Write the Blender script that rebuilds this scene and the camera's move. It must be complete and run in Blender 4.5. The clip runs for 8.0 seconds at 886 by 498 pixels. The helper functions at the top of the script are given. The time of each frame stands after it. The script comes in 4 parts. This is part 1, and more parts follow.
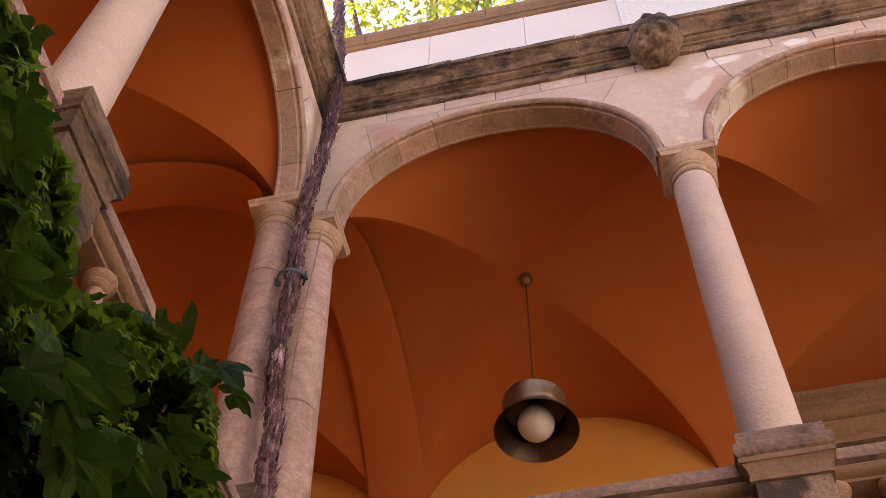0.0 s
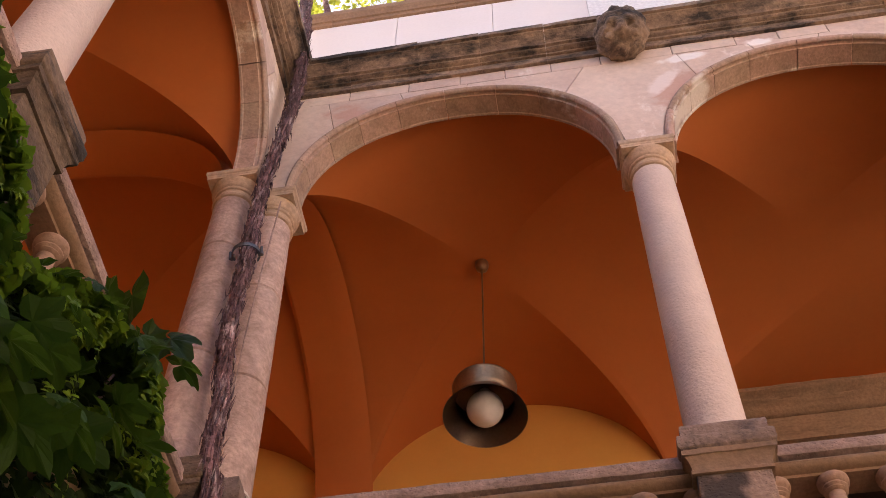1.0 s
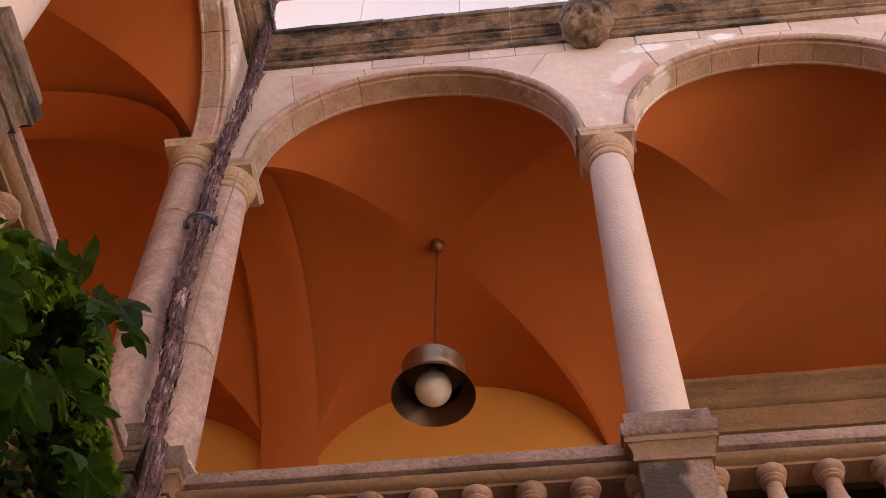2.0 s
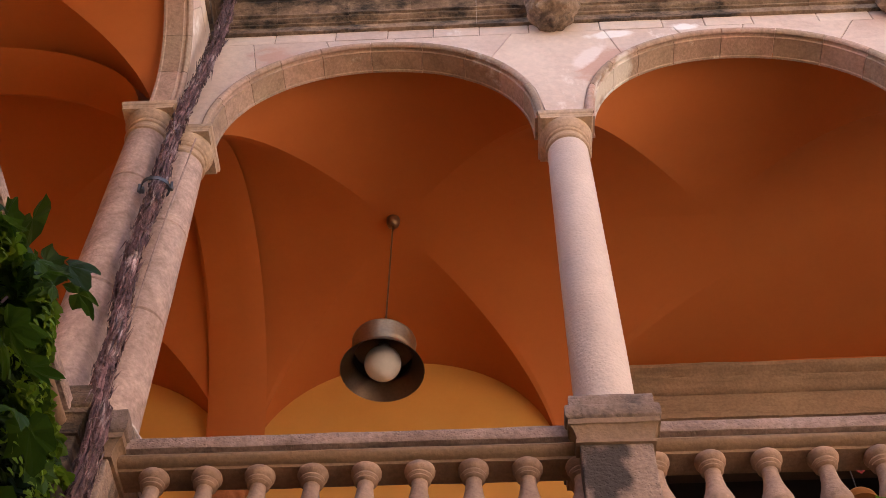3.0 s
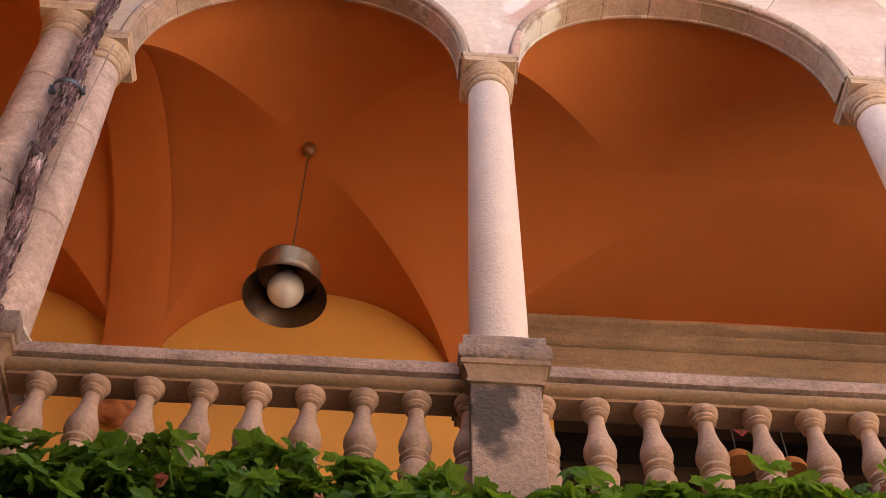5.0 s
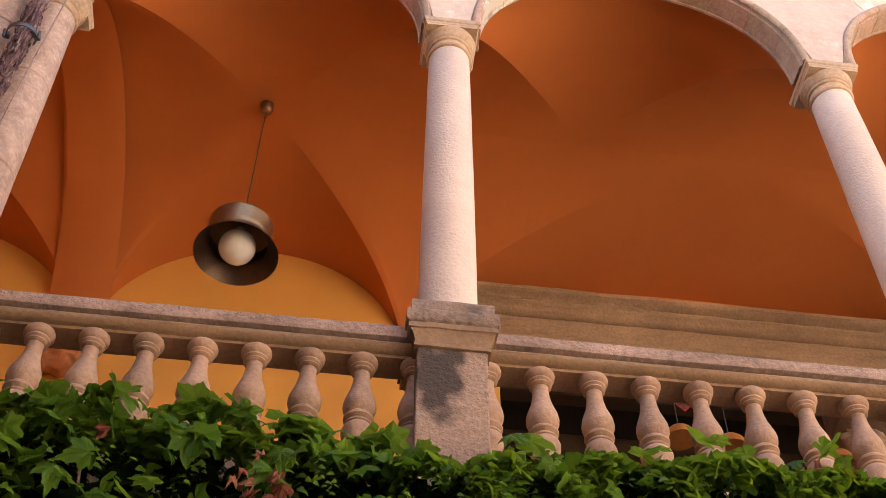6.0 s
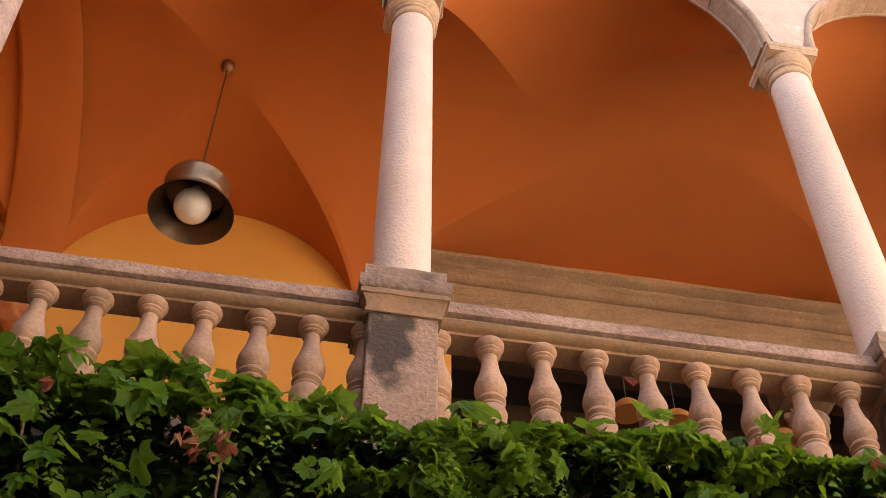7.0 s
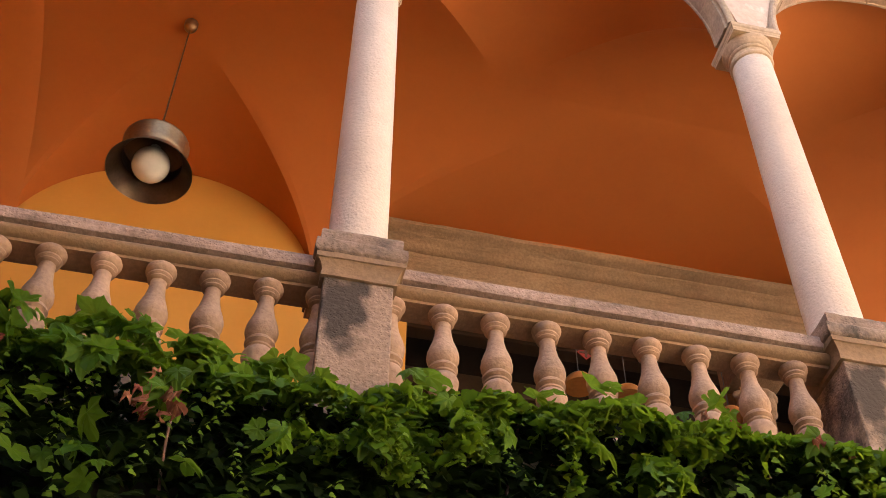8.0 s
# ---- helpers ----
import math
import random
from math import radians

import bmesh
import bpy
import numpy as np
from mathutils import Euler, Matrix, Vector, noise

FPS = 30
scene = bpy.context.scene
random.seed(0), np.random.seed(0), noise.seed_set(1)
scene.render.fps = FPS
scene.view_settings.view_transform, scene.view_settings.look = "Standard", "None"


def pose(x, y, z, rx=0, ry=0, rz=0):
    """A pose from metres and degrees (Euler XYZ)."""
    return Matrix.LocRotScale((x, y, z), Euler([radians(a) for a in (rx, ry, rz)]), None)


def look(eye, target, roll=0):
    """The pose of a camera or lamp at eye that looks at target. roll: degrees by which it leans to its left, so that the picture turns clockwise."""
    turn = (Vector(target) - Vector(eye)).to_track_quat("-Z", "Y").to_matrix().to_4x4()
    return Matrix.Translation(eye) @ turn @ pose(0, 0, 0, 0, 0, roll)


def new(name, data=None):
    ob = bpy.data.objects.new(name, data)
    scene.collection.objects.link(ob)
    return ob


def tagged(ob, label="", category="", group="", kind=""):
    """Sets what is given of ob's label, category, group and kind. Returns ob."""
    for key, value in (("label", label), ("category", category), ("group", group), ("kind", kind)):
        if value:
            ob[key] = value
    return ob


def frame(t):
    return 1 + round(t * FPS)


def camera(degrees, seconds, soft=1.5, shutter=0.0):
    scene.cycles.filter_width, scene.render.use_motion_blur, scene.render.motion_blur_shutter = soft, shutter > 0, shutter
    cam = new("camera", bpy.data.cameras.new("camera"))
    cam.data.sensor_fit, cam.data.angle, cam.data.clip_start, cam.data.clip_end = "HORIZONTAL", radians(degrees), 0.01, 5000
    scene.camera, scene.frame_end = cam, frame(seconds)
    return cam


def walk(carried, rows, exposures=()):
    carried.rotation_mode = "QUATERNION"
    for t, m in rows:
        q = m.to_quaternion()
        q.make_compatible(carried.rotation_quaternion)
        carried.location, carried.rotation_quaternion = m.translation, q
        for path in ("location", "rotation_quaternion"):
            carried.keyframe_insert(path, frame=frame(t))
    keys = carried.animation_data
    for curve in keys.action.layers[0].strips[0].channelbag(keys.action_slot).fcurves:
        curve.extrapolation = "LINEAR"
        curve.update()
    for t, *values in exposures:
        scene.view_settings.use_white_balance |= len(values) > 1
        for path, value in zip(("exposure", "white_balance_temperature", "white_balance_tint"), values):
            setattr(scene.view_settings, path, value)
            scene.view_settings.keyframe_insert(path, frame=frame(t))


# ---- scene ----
cam = camera(40.6, 8.0, 0.5)
PATH = [
    (0, (1.988, -4.128, 1.843), (1.719, -3.068, 3.517), 1.8),
    (0.5, (1.992, -4.126, 1.836), (1.755, -3.049, 3.504), 1.6),
    (1, (2.005, -4.124, 1.834), (1.798, -3.028, 3.495), 1.5),
    (1.5, (2.009, -4.126, 1.828), (1.836, -3.012, 3.479), 1.3),
    (3, (2.037, -4.134, 1.806), (1.966, -2.965, 3.427), 0.8),
    (3.5, (2.042, -4.122, 1.792), (2.007, -2.936, 3.402), 0.7),
    (4, (2.055, -4.124, 1.786), (2.054, -2.917, 3.381), 0.7),
    (4.5, (2.07, -4.121, 1.774), (2.103, -2.894, 3.354), 0.7),
    (6, (2.101, -4.113, 1.754), (2.248, -2.832, 3.282), 0.6),
    (6.5, (2.11, -4.111, 1.745), (2.295, -2.815, 3.257), 0.5),
    (7, (2.122, -4.114, 1.743), (2.343, -2.804, 3.238), 0.5),
    (7.5, (2.132, -4.113, 1.736), (2.389, -2.791, 3.215), 0.4),
    (8, (2.139, -4.117, 1.727), (2.432, -2.784, 3.189), 0.4),
]
EXPOSURE = [(0.0, 1.48, 6850, 24), (1.5, 1.52, 6800, 25), (3.5, 1.82, 6600, 17), (4.5, 1.95, 6650, 16), (6.0, 2.19, 6800, 12), (7.0, 2.28, 6950, 10), (8.0, 2.27, 7000, 8)]
walk(cam, [(t, look(eye, target, roll)) for t, eye, target, roll in PATH], EXPOSURE)

# ---- daylight: soft sky over a courtyard ----
world = bpy.data.worlds.new("world")
scene.world = world
world.use_nodes = True
wn = world.node_tree
sky = wn.nodes.new("ShaderNodeTexSky")
sky.sky_type = "NISHITA"
sky.sun_disc = False
sky.sun_elevation = radians(47)
sky.sun_rotation = radians(-76)
sky.air_density, sky.dust_density, sky.ozone_density = 1.0, 3.0, 1.0
wn.links.new(sky.outputs[0], wn.nodes["Background"].inputs[0])
wn.nodes["Background"].inputs[1].default_value = 0.15
sun_data = bpy.data.lights.new("sun", "SUN")
sun_data.energy, sun_data.angle, sun_data.color = 5.0, radians(0.6), (1.0, 0.92, 0.80)
sun = new("sun", sun_data)
sun.matrix_world = look((-10.0, 2.4, 11.0), (0.0, 0.0, 0.0))


# ---- materials ----
def material(name, base, dark, rough=0.85, grain=60.0, stain=1.6, bump=0.3, metal=0.0, vary=0.08, extra=None, pit=0.0, alt=None, patina=None, gamp=0.1):
    """A weathered surface: base colour, a stain colour at large scale, grain and relief at small scale."""
    m = bpy.data.materials.new(name)
    m.use_nodes = True
    n, l = m.node_tree.nodes, m.node_tree.links
    b = n["Principled BSDF"]
    big = n.new("ShaderNodeTexNoise")
    big.inputs["Scale"].default_value, big.inputs["Detail"].default_value, big.inputs["Roughness"].default_value = stain, 6, 0.65
    fine = n.new("ShaderNodeTexNoise")
    fine.inputs["Scale"].default_value, fine.inputs["Detail"].default_value = grain, 4
    geo = n.new("ShaderNodeNewGeometry")
    for t in (big, fine):
        l.new(geo.outputs["Position"], t.inputs["Vector"])
    ramp = n.new("ShaderNodeMapRange")
    ramp.inputs["From Min"].default_value, ramp.inputs["From Max"].default_value = 0.42, 0.72
    l.new(big.outputs["Fac"], ramp.inputs["Value"])
    mix = n.new("ShaderNodeMix")
    mix.data_type = "RGBA"
    mix.inputs["A"].default_value, mix.inputs["B"].default_value = (*base, 1), (*dark, 1)
    l.new(ramp.outputs["Result"], mix.inputs["Factor"])
    last = mix.outputs["Result"]
    info = n.new("ShaderNodeObjectInfo")

    def over(colour, factor):
        em = n.new("ShaderNodeMix")
        em.data_type = "RGBA"
        em.inputs["B"].default_value = (*colour, 1)
        l.new(last, em.inputs["A"])
        l.new(factor, em.inputs["Factor"])
        return em.outputs["Result"]

    if alt:
        wn_ = n.new("ShaderNodeMath")
        wn_.operation = "MULTIPLY"
        wn_.inputs[1].default_value = 0.7
        l.new(info.outputs["Random"], wn_.inputs[0])
        last = over(alt, wn_.outputs[0])
    if patina:
        col, scale, lo, hi, most = patina
        pn = n.new("ShaderNodeTexNoise")
        pn.inputs["Scale"].default_value, pn.inputs["Detail"].default_value, pn.inputs["Roughness"].default_value = scale, 10, 0.75
        pn.inputs["Distortion"].default_value = 0.6
        l.new(geo.outputs["Position"], pn.inputs["Vector"])
        pm = n.new("ShaderNodeMapRange")
        pm.inputs["From Min"].default_value, pm.inputs["From Max"].default_value, pm.inputs["To Max"].default_value = lo, hi, most
        l.new(pn.outputs["Fac"], pm.inputs["Value"])
        last = over(col, pm.outputs["Result"])
    if extra:
        col, scale, lo, hi, stretch = extra
        mp = n.new("ShaderNodeMapping")
        mp.inputs["Scale"].default_value = stretch
        l.new(geo.outputs["Position"], mp.inputs["Vector"])
        en = n.new("ShaderNodeTexNoise")
        en.inputs["Scale"].default_value, en.inputs["Detail"].default_value, en.inputs["Roughness"].default_value = scale, 8, 0.7
        l.new(mp.outputs["Vector"], en.inputs["Vector"])
        er = n.new("ShaderNodeMapRange")
        er.inputs["From Min"].default_value, er.inputs["From Max"].default_value = lo, hi
        l.new(en.outputs["Fac"], er.inputs["Value"])
        em = n.new("ShaderNodeMix")
        em.data_type = "RGBA"
        em.inputs["B"].default_value = (*col, 1)
        l.new(last, em.inputs["A"])
        l.new(er.outputs["Result"], em.inputs["Factor"])
        last = em.outputs["Result"]
    hsv = n.new("ShaderNodeHueSaturation")
    val = n.new("ShaderNodeMapRange")
    val.inputs["To Min"].default_value, val.inputs["To Max"].default_value = 1 - vary, 1 + vary
    l.new(info.outputs["Random"], val.inputs["Value"])
    gv = n.new("ShaderNodeMapRange")
    gv.inputs["From Min"].default_value, gv.inputs["From Max"].default_value = 0.3, 0.7
    gv.inputs["To Min"].default_value, gv.inputs["To Max"].default_value = 1 - gamp, 1 + gamp
    l.new(fine.outputs["Fac"], gv.inputs["Value"])
    mul = n.new("ShaderNodeMath")
    mul.operation = "MULTIPLY"
    l.new(val.outputs["Result"], mul.inputs[0])
    l.new(gv.outputs["Result"], mul.inputs[1])
    l.new(mul.outputs["Value"], hsv.inputs["Value"])
    l.new(last, hsv.inputs["Color"])
    l.new(hsv.outputs["Color"], b.inputs["Base Color"])
    b.inputs["Roughness"].default_value, b.inputs["Metallic"].default_value = rough, metal
    if bump:
        bp = n.new("ShaderNodeBump")
        bp.inputs["Strength"].default_value, bp.inputs["Distance"].default_value = bump, 0.012
        height = fine.outputs["Fac"]
        if pit:
            vo = n.new("ShaderNodeTexVoronoi")
            vo.inputs["Scale"].default_value = pit
            l.new(geo.outputs["Position"], vo.inputs["Vector"])
            pr = n.new("ShaderNodeMapRange")
            pr.inputs["From Min"].default_value, pr.inputs["From Max"].default_value = 0.0, 0.35
            l.new(vo.outputs["Distance"], pr.inputs["Value"])
            ad = n.new("ShaderNodeMath")
            ad.operation = "MULTIPLY_ADD"
            ad.inputs[1].default_value = 0.35
            l.new(pr.outputs["Result"], ad.inputs[0])
            l.new(fine.outputs["Fac"], ad.inputs[2])
            height = ad.outputs["Value"]
        l.new(height, bp.inputs["Height"])
        l.new(bp.outputs["Normal"], b.inputs["Normal"])
    return m


def leaf_material(name, a, b_col, through_col, hue=0.02):
    m = bpy.data.materials.new(name)
    m.use_nodes = True
    n, l = m.node_tree.nodes, m.node_tree.links
    b = n["Principled BSDF"]
    geo = n.new("ShaderNodeNewGeometry")
    info = n.new("ShaderNodeObjectInfo")
    add = n.new("ShaderNodeMath")
    add.operation = "ADD"
    l.new(geo.outputs["Random Per Island"], add.inputs[0])
    l.new(info.outputs["Random"], add.inputs[1])
    fr = n.new("ShaderNodeMath")
    fr.operation = "FRACT"
    l.new(add.outputs[0], fr.inputs[0])
    mix = n.new("ShaderNodeMix")
    mix.data_type = "RGBA"
    mix.inputs["A"].default_value, mix.inputs["B"].default_value = (*a, 1), (*b_col, 1)
    l.new(fr.outputs[0], mix.inputs["Factor"])
    no = n.new("ShaderNodeTexNoise")
    no.inputs["Scale"].default_value = 45
    l.new(geo.outputs["Position"], no.inputs["Vector"])
    mr = n.new("ShaderNodeMapRange")
    mr.inputs["To Min"].default_value, mr.inputs["To Max"].default_value = 0.7, 1.3
    l.new(no.outputs["Fac"], mr.inputs["Value"])
    hs = n.new("ShaderNodeHueSaturation")
    l.new(mr.outputs["Result"], hs.inputs["Value"])
    l.new(mix.outputs["Result"], hs.inputs["Color"])
    l.new(hs.outputs["Color"], b.inputs["Base Color"])
    b.inputs["Roughness"].default_value = 0.55
    b.inputs["Specular IOR Level"].default_value = 0.18
    tr = n.new("ShaderNodeBsdfTranslucent")
    tr.inputs["Color"].default_value = (*through_col, 1)
    ms = n.new("ShaderNodeMixShader")
    ms.inputs[0].default_value = 0.33
    l.new(b.outputs[0], ms.inputs[1])
    l.new(tr.outputs[0], ms.inputs[2])
    l.new(ms.outputs[0], n["Material Output"].inputs["Surface"])
    bp = n.new("ShaderNodeBump")
    bp.inputs["Strength"].default_value = 0.25
    l.new(no.outputs["Fac"], bp.inputs["Height"])
    l.new(bp.outputs["Normal"], b.inputs["Normal"])
    return m


STONE = material("pink_sandstone", (0.70, 0.515, 0.43), (0.56, 0.36, 0.30), 0.9, 22, 1.3, 0.3, extra=((0.88, 0.79, 0.73), 2.0, 0.58, 0.68, (1, 1, 0.55)), vary=0.12, alt=(0.68, 0.55, 0.44), patina=((0.46, 0.29, 0.22), 2.2, 0.50, 0.72, 0.55), gamp=0.06)
SHAFT = material("column_stone", (0.68, 0.54, 0.47), (0.57, 0.435, 0.37), 0.9, 55, 1.1, 0.45, vary=0.05, pit=38, patina=((0.50, 0.37, 0.31), 2.6, 0.50, 0.74, 0.45), gamp=0.05)
DRUM = material("corner_column_stone", (0.57, 0.40, 0.335), (0.41, 0.265, 0.21), 0.9, 40, 1.8, 0.45, vary=0.10, pit=45, patina=((0.27, 0.17, 0.125), 5.0, 0.46, 0.68, 0.75), gamp=0.16)
RAILTOP = material("handrail_stone", (0.45, 0.31, 0.27), (0.29, 0.19, 0.16), 0.92, 40, 3.0, 0.7, extra=((0.14, 0.095, 0.075), 2.2, 0.55, 0.70, (0.5, 1, 1)), vary=0.10, pit=60, patina=((0.20, 0.14, 0.11), 9.0, 0.50, 0.70, 0.7), gamp=0.2)
CAPSTONE = material("weathered_cap_stone", (0.31, 0.21, 0.168), (0.165, 0.105, 0.078), 0.92, 40, 3.0, 0.6, extra=((0.075, 0.055, 0.045), 2.6, 0.50, 0.62, (1, 1, 0.8)), vary=0.08, pit=60, patina=((0.20, 0.13, 0.09), 8.0, 0.46, 0.66, 0.7), gamp=0.16)
GOLD = material("moulded_stone", (0.300, 0.183, 0.112), (0.195, 0.117, 0.072), 0.85, 45, 2.2, 0.35, vary=0.08, patina=((0.21, 0.13, 0.08), 8.0, 0.48, 0.70, 0.7), gamp=0.14)
CAPITAL = material("capital_stone", (0.56, 0.39, 0.27), (0.42, 0.28, 0.18), 0.85, 45, 2.2, 0.35, vary=0.08, patina=((0.24, 0.15, 0.095), 8.0, 0.50, 0.72, 0.6), gamp=0.14)
LINTEL = material("streaked_sandstone", (0.37, 0.235, 0.145), (0.25, 0.155, 0.095), 0.88, 40, 1.6, 0.5, vary=0.01, extra=((0.20, 0.125, 0.075), 3.0, 0.52, 0.68, (0.35, 1, 3.0)), patina=((0.25, 0.155, 0.095), 6.0, 0.48, 0.70, 0.6), gamp=0.14)
BALUST = material("baluster_stone", (0.415, 0.262, 0.188), (0.285, 0.173, 0.120), 0.85, 45, 2.5, 0.35, vary=0.10, patina=((0.25, 0.15, 0.10), 7.0, 0.48, 0.70, 0.7), gamp=0.14)
DIRTY = material("weathered_cornice_stone", (0.36, 0.245, 0.165), (0.18, 0.112, 0.072), 0.92, 35, 2.0, 0.7, extra=((0.035, 0.027, 0.022), 2.4, 0.47, 0.60, (0.6, 0.6, 1.8)), vary=0.14, pit=50, patina=((0.17, 0.11, 0.08), 9.0, 0.45, 0.66, 0.8), gamp=0.2)
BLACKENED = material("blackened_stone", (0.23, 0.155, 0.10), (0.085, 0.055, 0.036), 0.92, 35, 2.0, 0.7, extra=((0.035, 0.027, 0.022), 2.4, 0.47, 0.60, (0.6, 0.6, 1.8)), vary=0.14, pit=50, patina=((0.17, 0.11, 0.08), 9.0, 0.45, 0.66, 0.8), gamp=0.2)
DIE = material("stained_pedestal_stone", (0.352, 0.238, 0.184), (0.275, 0.176, 0.131), 0.9, 40, 2.0, 0.8, extra=((0.10, 0.07, 0.055), 2.4, 0.52, 0.62, (1.3, 1.3, 0.6)), pit=55, patina=((0.26, 0.165, 0.12), 10.0, 0.48, 0.68, 0.7), gamp=0.2)
VOUSS = material("arch_stone", (0.50, 0.36, 0.25), (0.40, 0.25, 0.18), 0.88, 45, 2.0, 0.4, vary=0.16, alt=(0.44, 0.27, 0.225), patina=((0.27, 0.175, 0.125), 6.0, 0.46, 0.68, 0.75), extra=((0.70, 0.62, 0.54), 2.6, 0.60, 0.70, (1, 1, 0.6)), gamp=0.14)
def add_stain(m, centre, size, colour, turn=0.0):
    """A dirt patch of its own shape, at a place on the thing."""
    n, l = m.node_tree.nodes, m.node_tree.links
    b = n["Principled BSDF"]
    before = b.inputs["Base Color"].links[0].from_socket
    tc, mp, ln = n.new("ShaderNodeTexCoord"), n.new("ShaderNodeMapping"), n.new("ShaderNodeVectorMath")
    mp.vector_type = "TEXTURE"
    mp.inputs["Location"].default_value, mp.inputs["Scale"].default_value = centre, size
    mp.inputs["Rotation"].default_value = (0, radians(turn), 0)
    ln.operation = "LENGTH"
    no = n.new("ShaderNodeTexNoise")
    no.inputs["Scale"].default_value, no.inputs["Detail"].default_value = 9, 8
    l.new(tc.outputs["Object"], mp.inputs["Vector"])
    l.new(tc.outputs["Object"], no.inputs["Vector"])
    l.new(mp.outputs["Vector"], ln.inputs[0])
    ad, mr, mx = n.new("ShaderNodeMath"), n.new("ShaderNodeMapRange"), n.new("ShaderNodeMix")
    ad.operation = "MULTIPLY_ADD"
    ad.inputs[1].default_value = 1.5
    l.new(no.outputs["Fac"], ad.inputs[0])
    l.new(ln.outputs["Value"], ad.inputs[2])
    mr.inputs["From Min"].default_value, mr.inputs["From Max"].default_value = 1.85, 1.45
    l.new(ad.outputs[0], mr.inputs["Value"])
    mx.data_type = "RGBA"
    mx.inputs["B"].default_value = (*colour, 1)
    l.new(before, mx.inputs["A"])
    l.new(mr.outputs["Result"], mx.inputs["Factor"])
    l.new(mx.outputs["Result"], b.inputs["Base Color"])


add_stain(DIE, (-0.06, -0.2, 5.52), (0.13, 0.6, 0.26), (0.065, 0.045, 0.037))
add_stain(STONE, (2.93, -0.16, 9.55), (0.16, 0.4, 0.30), (0.60, 0.36, 0.27), 28)
add_stain(STONE, (2.84, -0.16, 9.66), (0.075, 0.4, 0.24), (0.80, 0.66, 0.59), 35)
add_stain(STONE, (3.02, -0.16, 9.98), (0.20, 0.4, 0.06), (0.90, 0.82, 0.77), -8)
add_stain(STONE, (3.58, -0.16, 10.06), (0.10, 0.4, 0.06), (0.90, 0.82, 0.77))
add_stain(STONE, (0.62, -0.16, 9.75), (0.30, 0.4, 0.16), (0.60, 0.36, 0.28), 35)
add_stain(VOUSS, (2.98, -0.05, 9.40), (0.40, 0.2, 0.05), (0.70, 0.62, 0.55), -62)
BEDDING = material("pale_mortar", (0.62, 0.52, 0.46), (0.42, 0.33, 0.28), 0.95, 60, 8, 0.6)
MORTAR = material("mortar", (0.22, 0.15, 0.11), (0.14, 0.095, 0.07), 0.95, 80, 3, 0.4)
ORANGE = material("orange_plaster", (0.50, 0.140, 0.026), (0.46, 0.122, 0.022), 0.8, 25, 0.9, 0.03, vary=0.0, gamp=0.012)
OCHRE = material("ochre_plaster", (0.68, 0.33, 0.07), (0.63, 0.29, 0.06), 0.85, 25, 0.8, 0.03, vary=0.0, gamp=0.012)
PARAPET = material("parapet_render", (0.80, 0.73, 0.70), (0.75, 0.68, 0.65), 0.85, 40, 0.7, 0.03, vary=0.02, gamp=0.02)
WHITE = material("white_render", (0.80, 0.77, 0.76), (0.74, 0.70, 0.69), 0.85, 40, 0.7, 0.1, vary=0.02)
PAVING = material("paving_stone", (0.21, 0.18, 0.15), (0.16, 0.14, 0.115), 0.85, 40, 0.8, 0.3)
STUCCO = material("courtyard_stucco", (0.66, 0.54, 0.43), (0.60, 0.48, 0.37), 0.9, 30, 0.5, 0.15)
# light cream chosen so the unseen east wall reflects more sun
CREAM = material("cream_stucco", (0.80, 0.68, 0.51), (0.74, 0.62, 0.46), 0.9, 30, 0.5, 0.15)
# near-black wall colour holds the shade behind the ivy
SHADE_WALL = material("shaded_old_wall", (0.04, 0.035, 0.024), (0.02, 0.018, 0.013), 0.95, 40, 2, 0.5)
TILE = material("terracotta_floor", (0.50, 0.33, 0.22), (0.44, 0.28, 0.18), 0.7, 30, 1.2, 0.15)
BRASS = material("aged_bronze", (0.33, 0.205, 0.115), (0.22, 0.135, 0.075), 0.40, 50, 3, 0.05, metal=0.9)
INNER = material("dark_bronze_inside", (0.15, 0.10, 0.075), (0.10, 0.07, 0.05), 0.4, 50, 3, 0.05, metal=0.8)
BULB = material("opal_glass", (0.90, 0.87, 0.84), (0.88, 0.85, 0.82), 0.18, 10, 1, 0.0, vary=0.0)
BARK = material("vine_bark", (0.22, 0.115, 0.115), (0.06, 0.032, 0.032), 0.95, 45, 14, 1.0, extra=((0.52, 0.38, 0.37), 20, 0.55, 0.64, (1, 1, 0.22)), vary=0.45)
IRON = material("grey_iron", (0.16, 0.16, 0.17), (0.09, 0.08, 0.08), 0.5, 60, 5, 0.2, metal=0.7)
WOOD = material("orange_brown_wood", (0.42, 0.17, 0.05), (0.32, 0.12, 0.035), 0.45, 30, 3, 0.1)
# near-black stands in for the lack of light in the inner room
ROOM_SHADE = material("dark_interior", (0.035, 0.025, 0.02), (0.025, 0.018, 0.015), 0.9, 20, 1, 0.0)
DARKWOOD = material("dark_wood", (0.09, 0.05, 0.03), (0.06, 0.035, 0.02), 0.6, 30, 3, 0.1)
TERRA = material("orange_tinted_stone", (0.40, 0.14, 0.05), (0.28, 0.09, 0.03), 0.85, 40, 4, 0.4)
RED = material("red_paint", (0.34, 0.035, 0.03), (0.28, 0.03, 0.03), 0.6, 20, 1, 0.0)
IVY = leaf_material("ivy_leaf", (0.010, 0.034, 0.004), (0.095, 0.180, 0.014), (0.32, 0.50, 0.03))
BIG = leaf_material("vine_leaf", (0.008, 0.026, 0.004), (0.030, 0.074, 0.007), (0.09, 0.17, 0.016))
